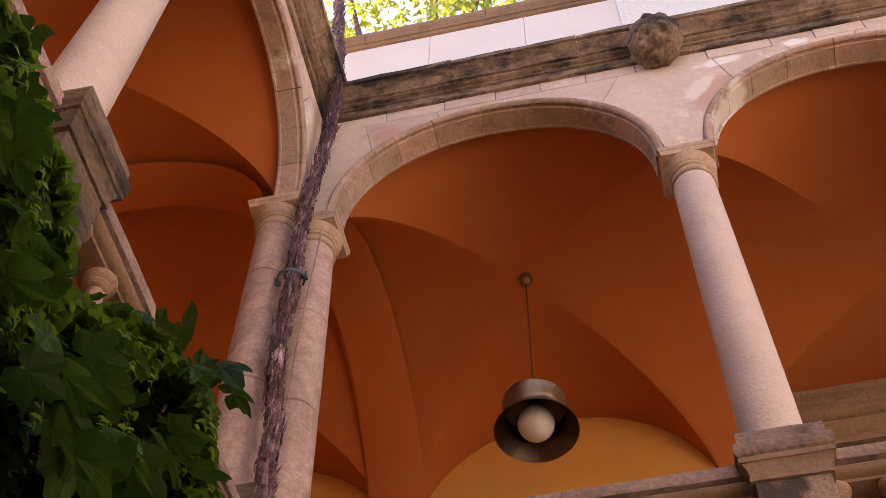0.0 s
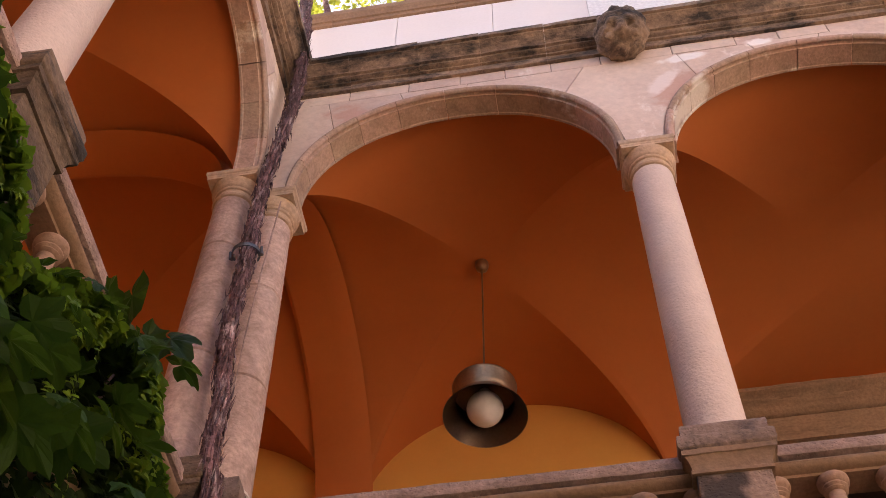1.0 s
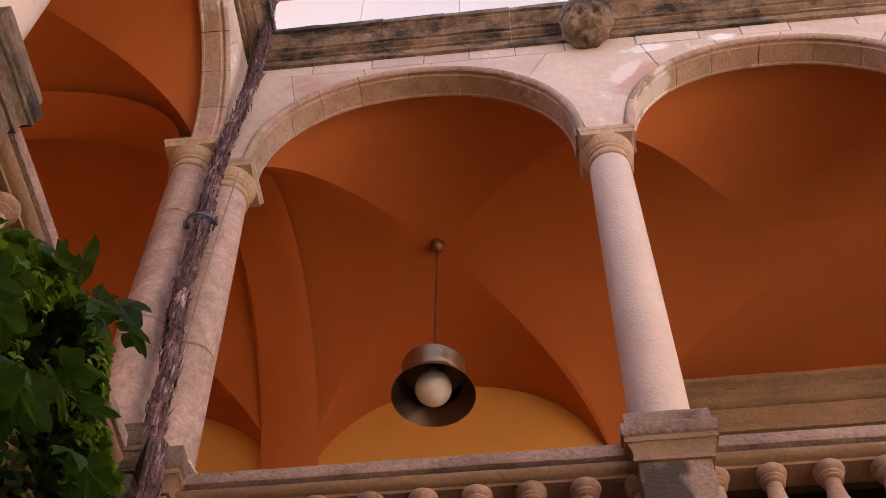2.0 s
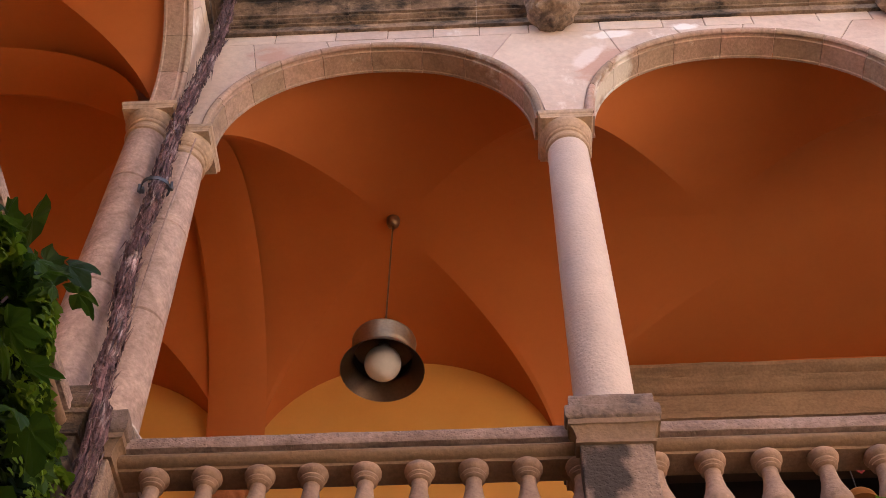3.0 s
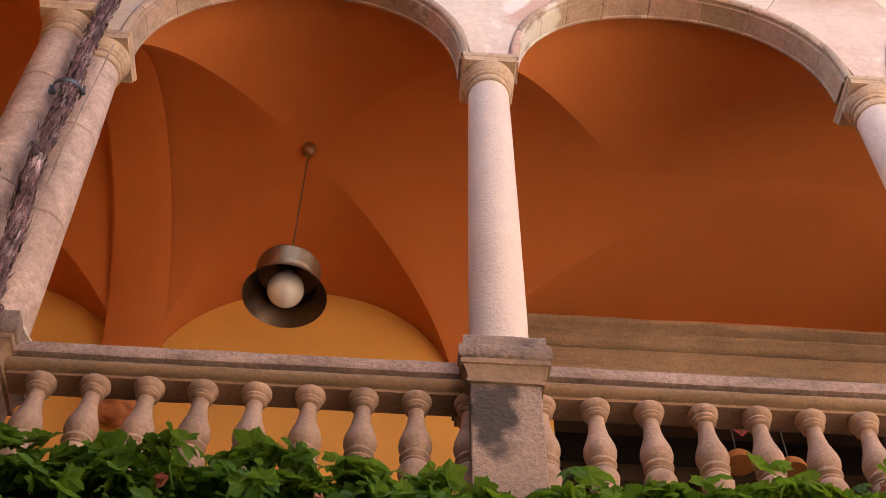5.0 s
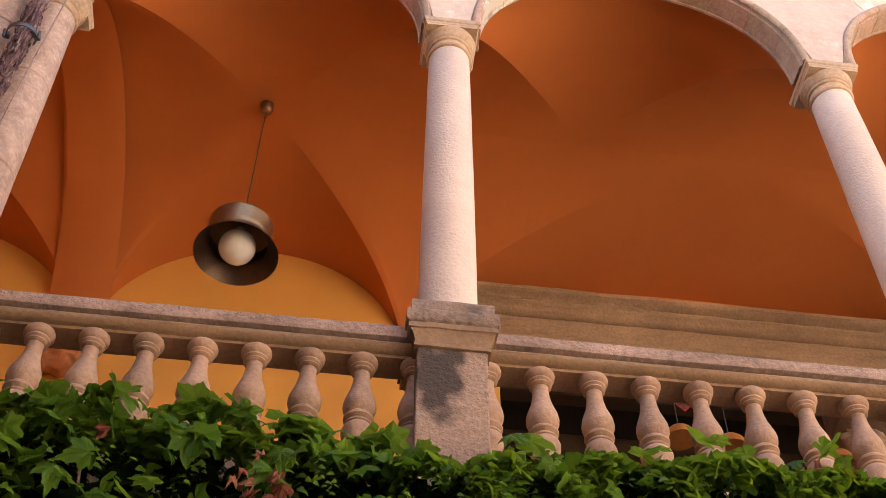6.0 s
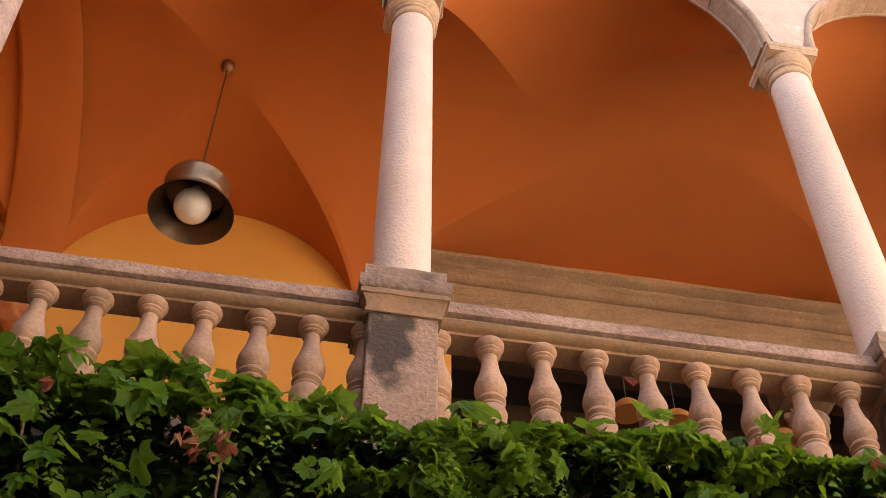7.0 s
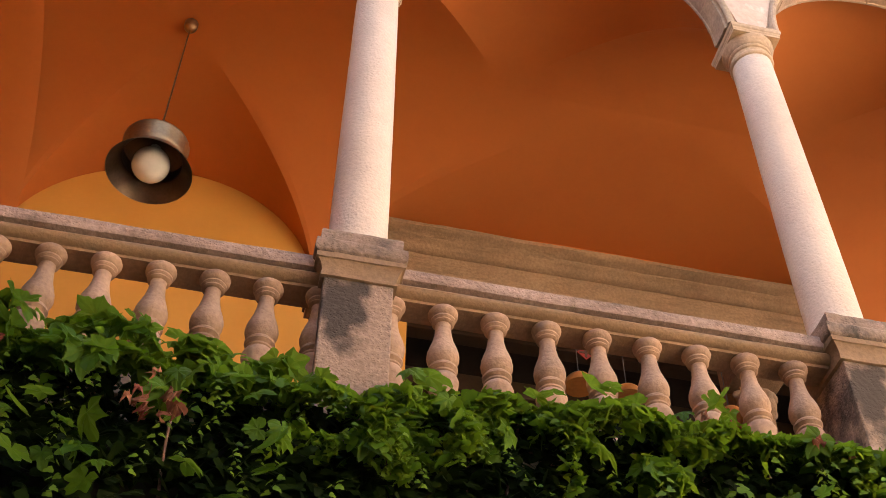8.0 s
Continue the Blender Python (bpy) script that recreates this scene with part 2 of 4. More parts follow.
YOUNG = leaf_material("young_vine_leaf", (0.026, 0.075, 0.006), (0.105, 0.195, 0.014), (0.30, 0.46, 0.04))
# darkened copy of the ivy leaf, deep shade put into its colour
SHADE_LEAF = leaf_material("old_inner_leaf", (0.008, 0.020, 0.004), (0.022, 0.046, 0.007), (0.04, 0.07, 0.012))
DRY = leaf_material("dry_leaf", (0.28, 0.07, 0.05), (0.46, 0.23, 0.15), (0.32, 0.10, 0.06))
SHOOT = leaf_material("young_ivy_shoot", (0.045, 0.095, 0.008), (0.14, 0.24, 0.02), (0.42, 0.60, 0.04))
TREE = leaf_material("tree_leaf", (0.07, 0.11, 0.015), (0.34, 0.38, 0.05), (0.75, 0.78, 0.10))


# ---- mesh helpers ----
def finish(bm, name, mat, smooth=None):
    bmesh.ops.recalc_face_normals(bm, faces=bm.faces)
    me = bpy.data.meshes.new(name)
    bm.to_mesh(me)
    bm.free()
    me.materials.append(mat)
    if smooth:
        me.polygons.foreach_set("use_smooth", [True] * len(me.polygons))
        me.set_sharp_from_angle(angle=radians(smooth))
    return me


def part(name, bm, mat, parent=None, label="", smooth=None, m=None):
    """Links a bmesh (or a ready mesh) as one object under a thing."""
    me = bm if isinstance(bm, bpy.types.Mesh) else finish(bm, name, mat, smooth)
    ob = new(name, me)
    if m is not None:
        ob.matrix_basis = m
    if parent is not None:
        ob.parent = parent
    if label:
        ob["label"] = label
    return ob


def thing(name, label, category, m=None, group="", kind=""):
    ob = new(name)
    ob.empty_display_size = 0.1
    if m is not None:
        ob.matrix_basis = m
    return tagged(ob, label, category, group, kind)


def box(bm, x0, x1, y0, y1, z0, z1, bevel=0.0):
    r = bmesh.ops.create_cube(bm, size=1.0, matrix=Matrix.Translation(((x0 + x1) / 2, (y0 + y1) / 2, (z0 + z1) / 2)) @ Matrix.Diagonal((x1 - x0, y1 - y0, z1 - z0, 1)))
    if bevel:
        edges = list({e for v in r["verts"] for e in v.link_edges})
        bmesh.ops.bevel(bm, geom=edges, offset=bevel, segments=2, affect="EDGES", profile=0.5)
    return bm


def lathe(bm, profile, seg=28, cx=0.0, cy=0.0, wobble=0.0):
    """Turns (radius, z) pairs round a vertical axis."""
    rings = []
    for r, z in profile:
        ring = []
        for i in range(seg):
            a = 2 * math.pi * i / seg
            w = 1 + wobble * noise.noise(Vector((math.cos(a) * 2, math.sin(a) * 2, z * 3)))
            ring.append(bm.verts.new((cx + r * w * math.cos(a), cy + r * w * math.sin(a), z)))
        rings.append(ring)
    for a, b in zip(rings, rings[1:]):
        for i in range(seg):
            bm.faces.new((a[i], a[(i + 1) % seg], b[(i + 1) % seg], b[i]))
    bm.faces.new(rings[0][::-1])
    bm.faces.new(rings[-1])
    return bm


def moulding(bm, profile, x0, x1, rough=0.0, seed=0):
    """Runs a closed (y, z) profile along x, a little uneven."""
    n = max(1, int((x1 - x0) / 0.12)) if rough else 1
    rows = []
    for i in range(n + 1):
        x = x0 + (x1 - x0) * i / n
        row = []
        for y, z in profile:
            p = Vector((x * 5 + seed, y * 14, z * 14))
            row.append(bm.verts.new((x, y + rough * noise.noise(p), z + rough * noise.noise(p + Vector((7, 3, 1))))))
        rows.append(row)
    k = len(profile)
    for a, b in zip(rows, rows[1:]):
        for j in range(k):
            bm.faces.new((a[j], a[(j + 1) % k], b[(j + 1) % k], b[j]))
    bm.faces.new(rows[0][::-1])
    bm.faces.new(rows[-1])
    return bm


def square_stack(bm, levels, cx=0.0, cy=0.0):
    """Square rings (half width, z), for moulded caps."""
    rings = []
    for h, z in levels:
        rings.append([bm.verts.new((cx + sx * h, cy + sy * h, z)) for sx, sy in ((-1, -1), (1, -1), (1, 1), (-1, 1))])
    for a, b in zip(rings, rings[1:]):
        for i in range(4):
            bm.faces.new((a[i], a[(i + 1) % 4], b[(i + 1) % 4], b[i]))
    bm.faces.new(rings[0][::-1])
    bm.faces.new(rings[-1])
    return bm


def prism(bm, poly, y0, y1, chamfer=0.006, gap=0.003):
    """A block whose face is the polygon poly (x, z), from y0 (front) to y1."""
    cx, cz = sum(p[0] for p in poly) / len(poly), sum(p[1] for p in poly) / len(poly)

    def ring(y, inset):
        out = []
        for x, z in poly:
            d = math.hypot(x - cx, z - cz) or 1
            out.append(bm.verts.new((x - (x - cx) / d * inset, y, z - (z - cz) / d * inset)))
        return out

    rings = [ring(y0, gap + chamfer), ring(y0 + chamfer, gap), ring(y1, gap)]
    k = len(poly)
    for a, b in zip(rings, rings[1:]):
        for i in range(k):
            bm.faces.new((a[i], a[(i + 1) % k], b[(i + 1) % k], b[i]))
    bm.faces.new(rings[0])
    bm.faces.new(rings[-1][::-1])
    return bm


# ---- plan ----
BAY, WBAY = 2.6, 2.06
FLOOR_Z, RAIL_Z, SPRING, CROWN, CORN = 4.9, 5.89, 8.83, 9.92, 10.2
FACE, BACK = -0.15, 0.05          # faces of the arcade wall, from the column axis
MAIN = Matrix.Identity(4)
WING = pose(-0.16, -0.19, 0, 0, 0, 90)
WING_LOW = pose(-0.05, -0.19, 0, 0, 0, 90)     # the side balustrade stands a little proud
DEPTH = 3.0                        # back wall of the gallery

ground_bm = box(bmesh.new(), -60, 60, -60, 60, -0.3, 0.0)
tagged(part("ground", ground_bm, PAVING), "pale stone paving of the courtyard", "ground", kind="structure")


def wall(name, x0, x1, y0, y1, z0, z1, mat, label):
    return tagged(part(name, box(bmesh.new(), x0, x1, y0, y1, z0, z1), mat), label, "wall", kind="structure")


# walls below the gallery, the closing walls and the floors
# lower walls coloured dark so gaps between leaves look deeply shaded
wall("wall_north_lower", 0.0, 11.0, FACE + 0.02, 0.25, 0, 4.78, SHADE_WALL, "wall hung with ivy, coloured dark for the shade behind the leaves")
wall("wall_west_lower", -0.4, -0.02, -13.0, 0.25, 0, 4.78, SHADE_WALL, "wall hung with ivy, coloured dark for the shade behind the leaves")
# unseen walls, added to close the courtyard and bounce sunlight at the gallery
wall("wall_south", -0.4, 11.0, -13.4, -13.0, 0, 10.2, STUCCO, "unseen plain stuccoed wall added across the courtyard to bounce light")
wall("wall_east", 10.6, 11.0, -13.0, 0.25, 0, 10.2, CREAM, "unseen plain stuccoed wall added across the courtyard to bounce light")
floor_bm = box(bmesh.new(), -3.4, 11.0, -0.12, DEPTH + 0.3, 4.7, FLOOR_Z)
tagged(part("floor", floor_bm, TILE), "terracotta floor of the upper gallery", "floor", kind="structure")
floor_bm = box(bmesh.new(), -3.4, -0.04, -13.0, -0.12, 4.7, FLOOR_Z)
tagged(part("floor_wing", floor_bm, TILE), "terracotta floor of the side gallery", "floor", kind="structure")
DOOR_X = 3.40
wall("wall_back", -3.7, DOOR_X, DEPTH, DEPTH + 0.3, FLOOR_Z, 10.3, OCHRE, "ochre plastered back wall of the gallery")
wall("wall_back_east", 7.9, 11.0, DEPTH, DEPTH + 0.3, FLOOR_Z, 10.3, OCHRE, "ochre plastered back wall of the gallery")
wall("wall_back_over", DOOR_X, 7.9, DEPTH, DEPTH + 0.3, 9.06, 10.3, ORANGE, "orange plastered wall above the wide doorway")
wall("wall_wing_back", -3.7, -3.4, -13.0, DEPTH, FLOOR_Z, 10.3, OCHRE, "ochre plastered back wall of the side gallery")
# room box with its darkness put into the wall colour
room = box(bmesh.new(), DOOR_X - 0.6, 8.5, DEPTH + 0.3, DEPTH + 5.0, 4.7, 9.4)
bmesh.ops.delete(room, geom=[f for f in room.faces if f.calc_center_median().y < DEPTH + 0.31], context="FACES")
tagged(part("wall_inner_room", room, ROOM_SHADE), "unlit room behind the doorway, its shade put in as near-black walls", "room", kind="structure")
roof_bm = box(bmesh.new(), -3.7, 11.0, 0.25, DEPTH + 0.3, 10.3, 10.5)
tagged(part("roof", roof_bm, STUCCO), "flat roof terrace over the gallery", "roof", kind="structure")
roof_bm = box(bmesh.new(), -3.7, -0.36, -13.0, 0.25, 10.3, 10.5)
tagged(part("roof_wing", roof_bm, STUCCO), "flat roof terrace over the side gallery", "roof", kind="structure")


# ---- vaults ----
VZ, VH = 8.75, 1.30


def vault(name, xc, hx, yc, hy, v0, v1, label, n=40, e=2.0, dip=0.0):
    """A groin vault over a bay: two crossing tunnels; v0..v1 picks the part of its depth."""
    su = [math.sin(math.pi / 2 * (2 * i / n - 1)) for i in range(n + 1)]
    rows = [v for v in su if v0 - 1e-6 <= v <= v1 + 1e-6]
    bm = bmesh.new()
    grid = [[bm.verts.new((xc + u * hx, yc + v * hy, VZ + VH * max((1 - abs(v) ** 2) ** 0.5, (1 - abs(u) ** e) ** (1 / e)) - 0.048 * (v + 1) - dip * v * abs(v) * (1 - u * u))) for u in su] for v in rows]
    for j in range(len(rows) - 1):
        for i in range(n):
            a, b, c, d = grid[j][i], grid[j][i + 1], grid[j + 1][i + 1], grid[j + 1][i]
            if (su[i] + su[i + 1]) * (rows[j] + rows[j + 1]) > 0:
                bm.faces.new((a, b, c)), bm.faces.new((a, c, d))
            else:
                bm.faces.new((a, b, d)), bm.faces.new((b, c, d))
    return tagged(part(name, bm, ORANGE, smooth=12), label, "ceiling", kind="structure")


YC, HY = (BACK + DEPTH) / 2, (DEPTH - BACK) / 2
OVER = "burnt-orange plastered groin vault of the gallery"
vault("ceiling_bay", BAY / 2, BAY / 2, YC, HY, -1, 1, OVER, e=2.05)
vault("ceiling_bay_front", BAY * 1.5, BAY / 2, YC, HY, -1, 0, OVER)
vault("ceiling_bay_front", BAY * 2.5, BAY / 2, YC, HY, -1, 0, OVER)
vault("ceiling_bay_back", BAY * 2, BAY, YC, HY, 0, 1, OVER, e=2.4, dip=0.10)
vault("ceiling_bay", BAY * 3.5, BAY / 2, YC, HY, -1, 1, OVER)
vault("ceiling_corner", -1.79, 1.65, YC, HY, -1, 1, OVER)
for k in range(6):
    vault("ceiling_wing", -1.79, 1.65, -0.19 - WBAY * (k + 0.5), WBAY / 2, -1, 1, "burnt-orange plastered groin vault of the side gallery")


def rib(name, m, span0, span1, w0, w1, drop, label, tilt=0.0):
    """A flat transverse arch under the vault, from span0 to span1 in local x, w0..w1 in local y."""
    bm = bmesh.new()
    c, h, n = (span0 + span1) / 2, (span1 - span0) / 2, 40
    low = []
    for i in range(n + 1):
        a = math.pi * i / n
        x = c - h * math.cos(a)
        low.append((x, VZ - 0.05 + (VH - drop) * math.sin(a) - tilt * (1 - math.cos(a))))
    for i in range(n):
        rows = []
        for p in (low[i], low[i + 1]):
            rows.append([bm.verts.new(v) for v in ((p[0], w0 - 0.08, p[1] + 0.04), (p[0], w0 - 0.03, p[1] + 0.022), (p[0], w0 + 0.03, p[1] + 0.007), (p[0], w0 + 0.10, p[1]), (p[0], w1 - 0.03, p[1]), (p[0], w1, p[1] + 0.02), (p[0], w1, 10.2))])
        for a, b, c, d in zip(rows[0], rows[0][1:], rows[1][1:], rows[1]):
            bm.faces.new((a, b, c, d))
    bmesh.ops.remove_doubles(bm, verts=bm.verts, dist=1e-5)
    return tagged(part(name, bm, ORANGE, smooth=30, m=m), label, "arch", kind="structure")


rib("trim_rib_main", pose(-0.02, 0, 0, 0, 0, 90), BACK, DEPTH, -0.07, 0.345, 0.016, "orange plastered transverse arch between two vaults", 0.06)
rib("trim_rib_wing", pose(0, -0.05, 0), -3.4, -0.25, -0.18, 0.14, 0.15, "orange plastered transverse arch between two vaults")


# ---- arcade: columns, pedestals, balustrades, arches ----
def column(m, label, drums=(), lean=(0.0, 0.0)):
    t = thing("column", label, "column", m, group="gallery columns")
    cuts = [6.01, *drums, 8.56]
    for z0, z1 in zip(cuts, cuts[1:]):
        bm = bmesh.new()
        r = lambda z: 0.154 - 0.016 * (z - 6.01) / 2.55 - 0.004 * ((z - 7.0) / 1.5) ** 2
        prof = []
        if z0 < 6.02:
            prof += [(0.168, 6.012), (0.172, 6.03), (0.166, 6.045), (0.154, 6.075)]
            zs = 6.12
        else:
            prof += [(r(z0) - 0.008, z0 + 0.002), (r(z0), z0 + 0.010)]
            zs = z0 + 0.05
        while zs < z1 - 0.04:
            prof.append((r(zs), zs))
            zs += 0.12
        prof += [(r(z1), z1 - 0.010), (r(z1) - 0.008, z1 - 0.002)] if z1 < 8.5 else [(r(z1), z1)]
        lathe(bm, prof, 36, wobble=0.012)
        for v in bm.verts:
            v.co.x += lean[0] * (8.56 - v.co.z) / 2.55
            v.co.y += lean[1] * (8.56 - v.co.z) / 2.55
        part("shaft" if not drums else "drum", bm, DRUM if drums else SHAFT, t, smooth=40)
    bed = lathe(bmesh.new(), [(0.176, 6.010), (0.184, 6.016), (0.180, 6.034), (0.166, 6.052), (0.150, 6.06)], 40, wobble=0.10)
    for v in bed.verts:
        v.co.x += lean[0]
        v.co.y += lean[1]
    part("mortar_bed", bed, BEDDING, t, "pale crumbling mortar under the shaft", smooth=40)
    cap = part("capital", lathe(bmesh.new(), [(0.128, 8.55), (0.145, 8.56), (0.150, 8.575), (0.145, 8.59), (0.134, 8.597), (0.134, 8.635), (0.145, 8.64), (0.149, 8.652), (0.145, 8.664),
        (0.151, 8.668), (0.160, 8.684), (0.166, 8.705), (0.172, 8.715), (0.176, 8.73), (0.176, 8.745), (0.168, 8.752)], 40), CAPITAL, t, "ringed golden stone capital", smooth=35)
    part("abacus", square_stack(bmesh.new(), [(0.170, 8.745), (0.170, 8.765), (0.172, 8.768), (0.174, 8.782), (0.180, 8.79), (0.182, 8.80), (0.182, 8.826), (0.179, 8.83)]), CAPITAL, cap)
    return t


def pedestal(m, label, die=DIE, cap_stone=CAPSTONE):
    t = thing("pedestal", label, "pedestal", m, group="balustrade pedestals")
    bm = box(bmesh.new(), -0.165, 0.165, -0.20, 0.165, FLOOR_Z, 5.72, 0.008)
    part("die", bm, die, t, "rough stone with a dark run of dirt")
    for name, levels, stone, text in (
            ("cap_moulding", [(0.166, 5.70), (0.182, 5.703), (0.184, 5.722), (0.177, 5.727), (0.179, 5.745), (0.188, 5.780), (0.202, 5.802), (0.212, 5.806), (0.213, 5.836), (0.200, 5.842)], GOLD if die is DIE else cap_stone, "golden hollow moulding under the cap"),
            ("cap", [(0.205, 5.842), (0.218, 5.850), (0.223, 5.858), (0.222, 5.915), (0.216, 5.926), (0.200, 5.932), (0.199, 5.938), (0.200, 5.985), (0.196, 6.004), (0.188, 6.012)], cap_stone, "worn cap slab, grey with weathering")):
        bm = bmesh.new()
        rings = []
        for h, z in levels:
            e, ring = h - 0.165, []
            corners = ((-h, -0.2 - e * 0.75), (h, -0.2 - e * 0.75), (h, 0.165 + e), (-h, 0.165 + e))
            for (ax, ay), (bx, by) in zip(corners, corners[1:] + corners[:1]):
                for k in range(8):
                    f = k / 8
                    p = Vector((ax + (bx - ax) * f, ay + (by - ay) * f, z))
                    q = p * 13 + m.translation * 3
                    worn = 0.005 * noise.noise(q) + 0.004 * noise.noise(q * 2.7)
                    ring.append(bm.verts.new((p.x * (1 + worn * 2.2), p.y * (1 + worn * 2.2), z + 0.5 * worn)))
            rings.append(ring)
        for a, b in zip(rings, rings[1:]):
            for i in range(32):
                bm.faces.new((a[i], a[(i + 1) % 32], b[(i + 1) % 32], b[i]))
        bm.faces.new(rings[0][::-1]), bm.faces.new(rings[-1])
        part(name, bm, stone, t, text, smooth=35)
    return t


BALUSTER = [(0.055, 4.99), (0.055, 5.02), (0.046, 5.03), (0.042, 5.07), (0.045, 5.12), (0.058, 5.18), (0.073, 5.225), (0.075, 5.25), (0.066, 5.275), (0.056, 5.285), (0.062, 5.290), (0.063, 5.298), (0.054, 5.306), (0.062, 5.312),
    (0.070, 5.320), (0.070, 5.331), (0.060, 5.340), (0.058, 5.346), (0.066, 5.358), (0.075, 5.380), (0.077, 5.402), (0.073, 5.430), (0.063, 5.462), (0.050, 5.500), (0.0415, 5.545), (0.0375, 5.588), (0.038, 5.606), (0.047, 5.609), (0.054, 5.616),
    (0.050, 5.624), (0.053, 5.627), (0.059, 5.634), (0.059, 5.640), (0.055, 5.646), (0.062, 5.652), (0.071, 5.664), (0.073, 5.678), (0.070, 5.690), (0.064, 5.697)]
baluster_mesh = finish(lathe(bmesh.new(), BALUSTER, 24, wobble=0.02), "baluster", BALUST, 40)
RAIL_TOP = [(-0.122, 5.816), (-0.148, 5.822), (-0.153, 5.832), (-0.152, 5.888), (-0.144, 5.897), (0.068, 5.897), (0.075, 5.888), (0.075, 5.832), (0.06, 5.816)]
RAIL_LOW = [(-0.093, 5.732), (-0.096, 5.746), (-0.112, 5.750), (-0.128, 5.759), (-0.139, 5.772), (-0.143, 5.785), (-0.134, 5.798), (-0.106, 5.802), (-0.103, 5.815), (0.055, 5.815), (0.06, 5.80), (0.05, 5.732)]



def balustrade(m, x0, x1, first, step, count, label):
    t = thing("balustrade", label, "balustrade", m, group="balustrades")
    part("handrail", moulding(bmesh.new(), RAIL_TOP, x0, x1, 0.005, x0), RAILTOP, t, "pinkish grey stone handrail with worn edges", smooth=35)
    part("rail_moulding", moulding(bmesh.new(), RAIL_LOW, x0, x1, 0.004, x0 + 5), GOLD, t, "rounded golden stone moulding under the handrail", smooth=50)
    part("base_rail", box(bmesh.new(), x0, x1, -0.15, 0.12, FLOOR_Z, 5.03, 0.01), GOLD, t)
    for k in range(count):
        ob = part("baluster", baluster_mesh, None, t)
        ob.location = (first + step * k, -0.05, 0.04)
        ob.rotation_euler[2] = k * 1.3
    return t


def superarc(c, h, rise, a, e=2.12):
    co, si = math.cos(a), math.sin(a)
    return (c - h * math.copysign(abs(co) ** (2 / e), co), SPRING + rise * abs(si) ** (2 / e))


def arch(m, x0, x1, half, label, joints, seed, deep=BACK):
    """One bay of the arcade wall: voussoirs, spandrel blocks and their core."""
    rnd = random.Random(seed)
    c, rise = (x0 + x1) / 2, CROWN - SPRING
    t = thing("arch", label, "arch", m, group="gallery arches")
    # core behind the joints, with the opening through it
    bm = bmesh.new()
    n, ring = 48, 0.10
    outer = [superarc(c, half + ring - 0.02, rise + ring - 0.02, math.pi * i / n) for i in range(n + 1)]
    front, back = [], []
    pts = [(x0, SPRING), *outer, (x1, SPRING), (x1, CORN + 0.1), *[(p[0], CORN + 0.1) for p in outer[::-1]], (x0, CORN + 0.1)]
    half_n = len(pts) // 2
    for y, store in ((FACE + 0.008, front), (deep - 0.008, back)):
        store.extend(bm.verts.new((x, y, z)) for x, z in pts)
    for i in range(half_n - 1):
        j = len(pts) - 1 - i
        bm.faces.new((front[i], front[i + 1], front[j - 1], front[j]))
        bm.faces.new((back[i], back[j], back[j - 1], back[i + 1]))
        bm.faces.new((front[i], back[i], back[i + 1], front[i + 1]))
        bm.faces.new((front[j], front[j - 1], back[j - 1], back[j]))
    part("core", bm, MORTAR, t)
    # voussoirs
    for a0, a1 in zip(joints, joints[1:]):
        bm = bmesh.new()
        k = 7
        g = 0.0022
        prof = [(-0.006, deep), (-0.006, deep - 0.016), (0.0, deep - 0.022), (0.0, FACE + 0.032), (0.012, FACE + 0.028), (0.017, FACE + 0.014), (0.010, FACE + 0.008), (0.007, FACE - 0.004), (0.012, FACE - 0.016), (0.024, FACE - 0.025),
            (0.040, FACE - 0.028), (0.052, FACE - 0.022), (0.060, FACE - 0.004), (0.064, FACE + 0.008), (ring, FACE + 0.008), (ring, deep)]
        rows = []
        lift = rnd.uniform(-0.003, 0.003)
        for i in range(k + 1):
            a = a0 + g + (a1 - a0 - 2 * g) * i / k
            inn, out = superarc(c, half, rise, a), superarc(c, half + ring, rise + ring, a)
            rows.append([bm.verts.new((inn[0] + (out[0] - inn[0]) * (r / ring) , y, inn[1] + (out[1] - inn[1]) * (r / ring) + lift)) for r, y in prof])
        q = len(prof)
        for a, b in zip(rows, rows[1:]):
            for j in range(q):
                bm.faces.new((a[j], a[(j + 1) % q], b[(j + 1) % q], b[j]))
        bm.faces.new(rows[0][::-1]), bm.faces.new(rows[-1])
        part("voussoir", bm, VOUSS, t, smooth=35)
    return t


JOINTS = [0, 0.30, 0.62, 0.90, 1.20, 1.52, 1.84, 2.16, 2.48, 2.80, math.pi]




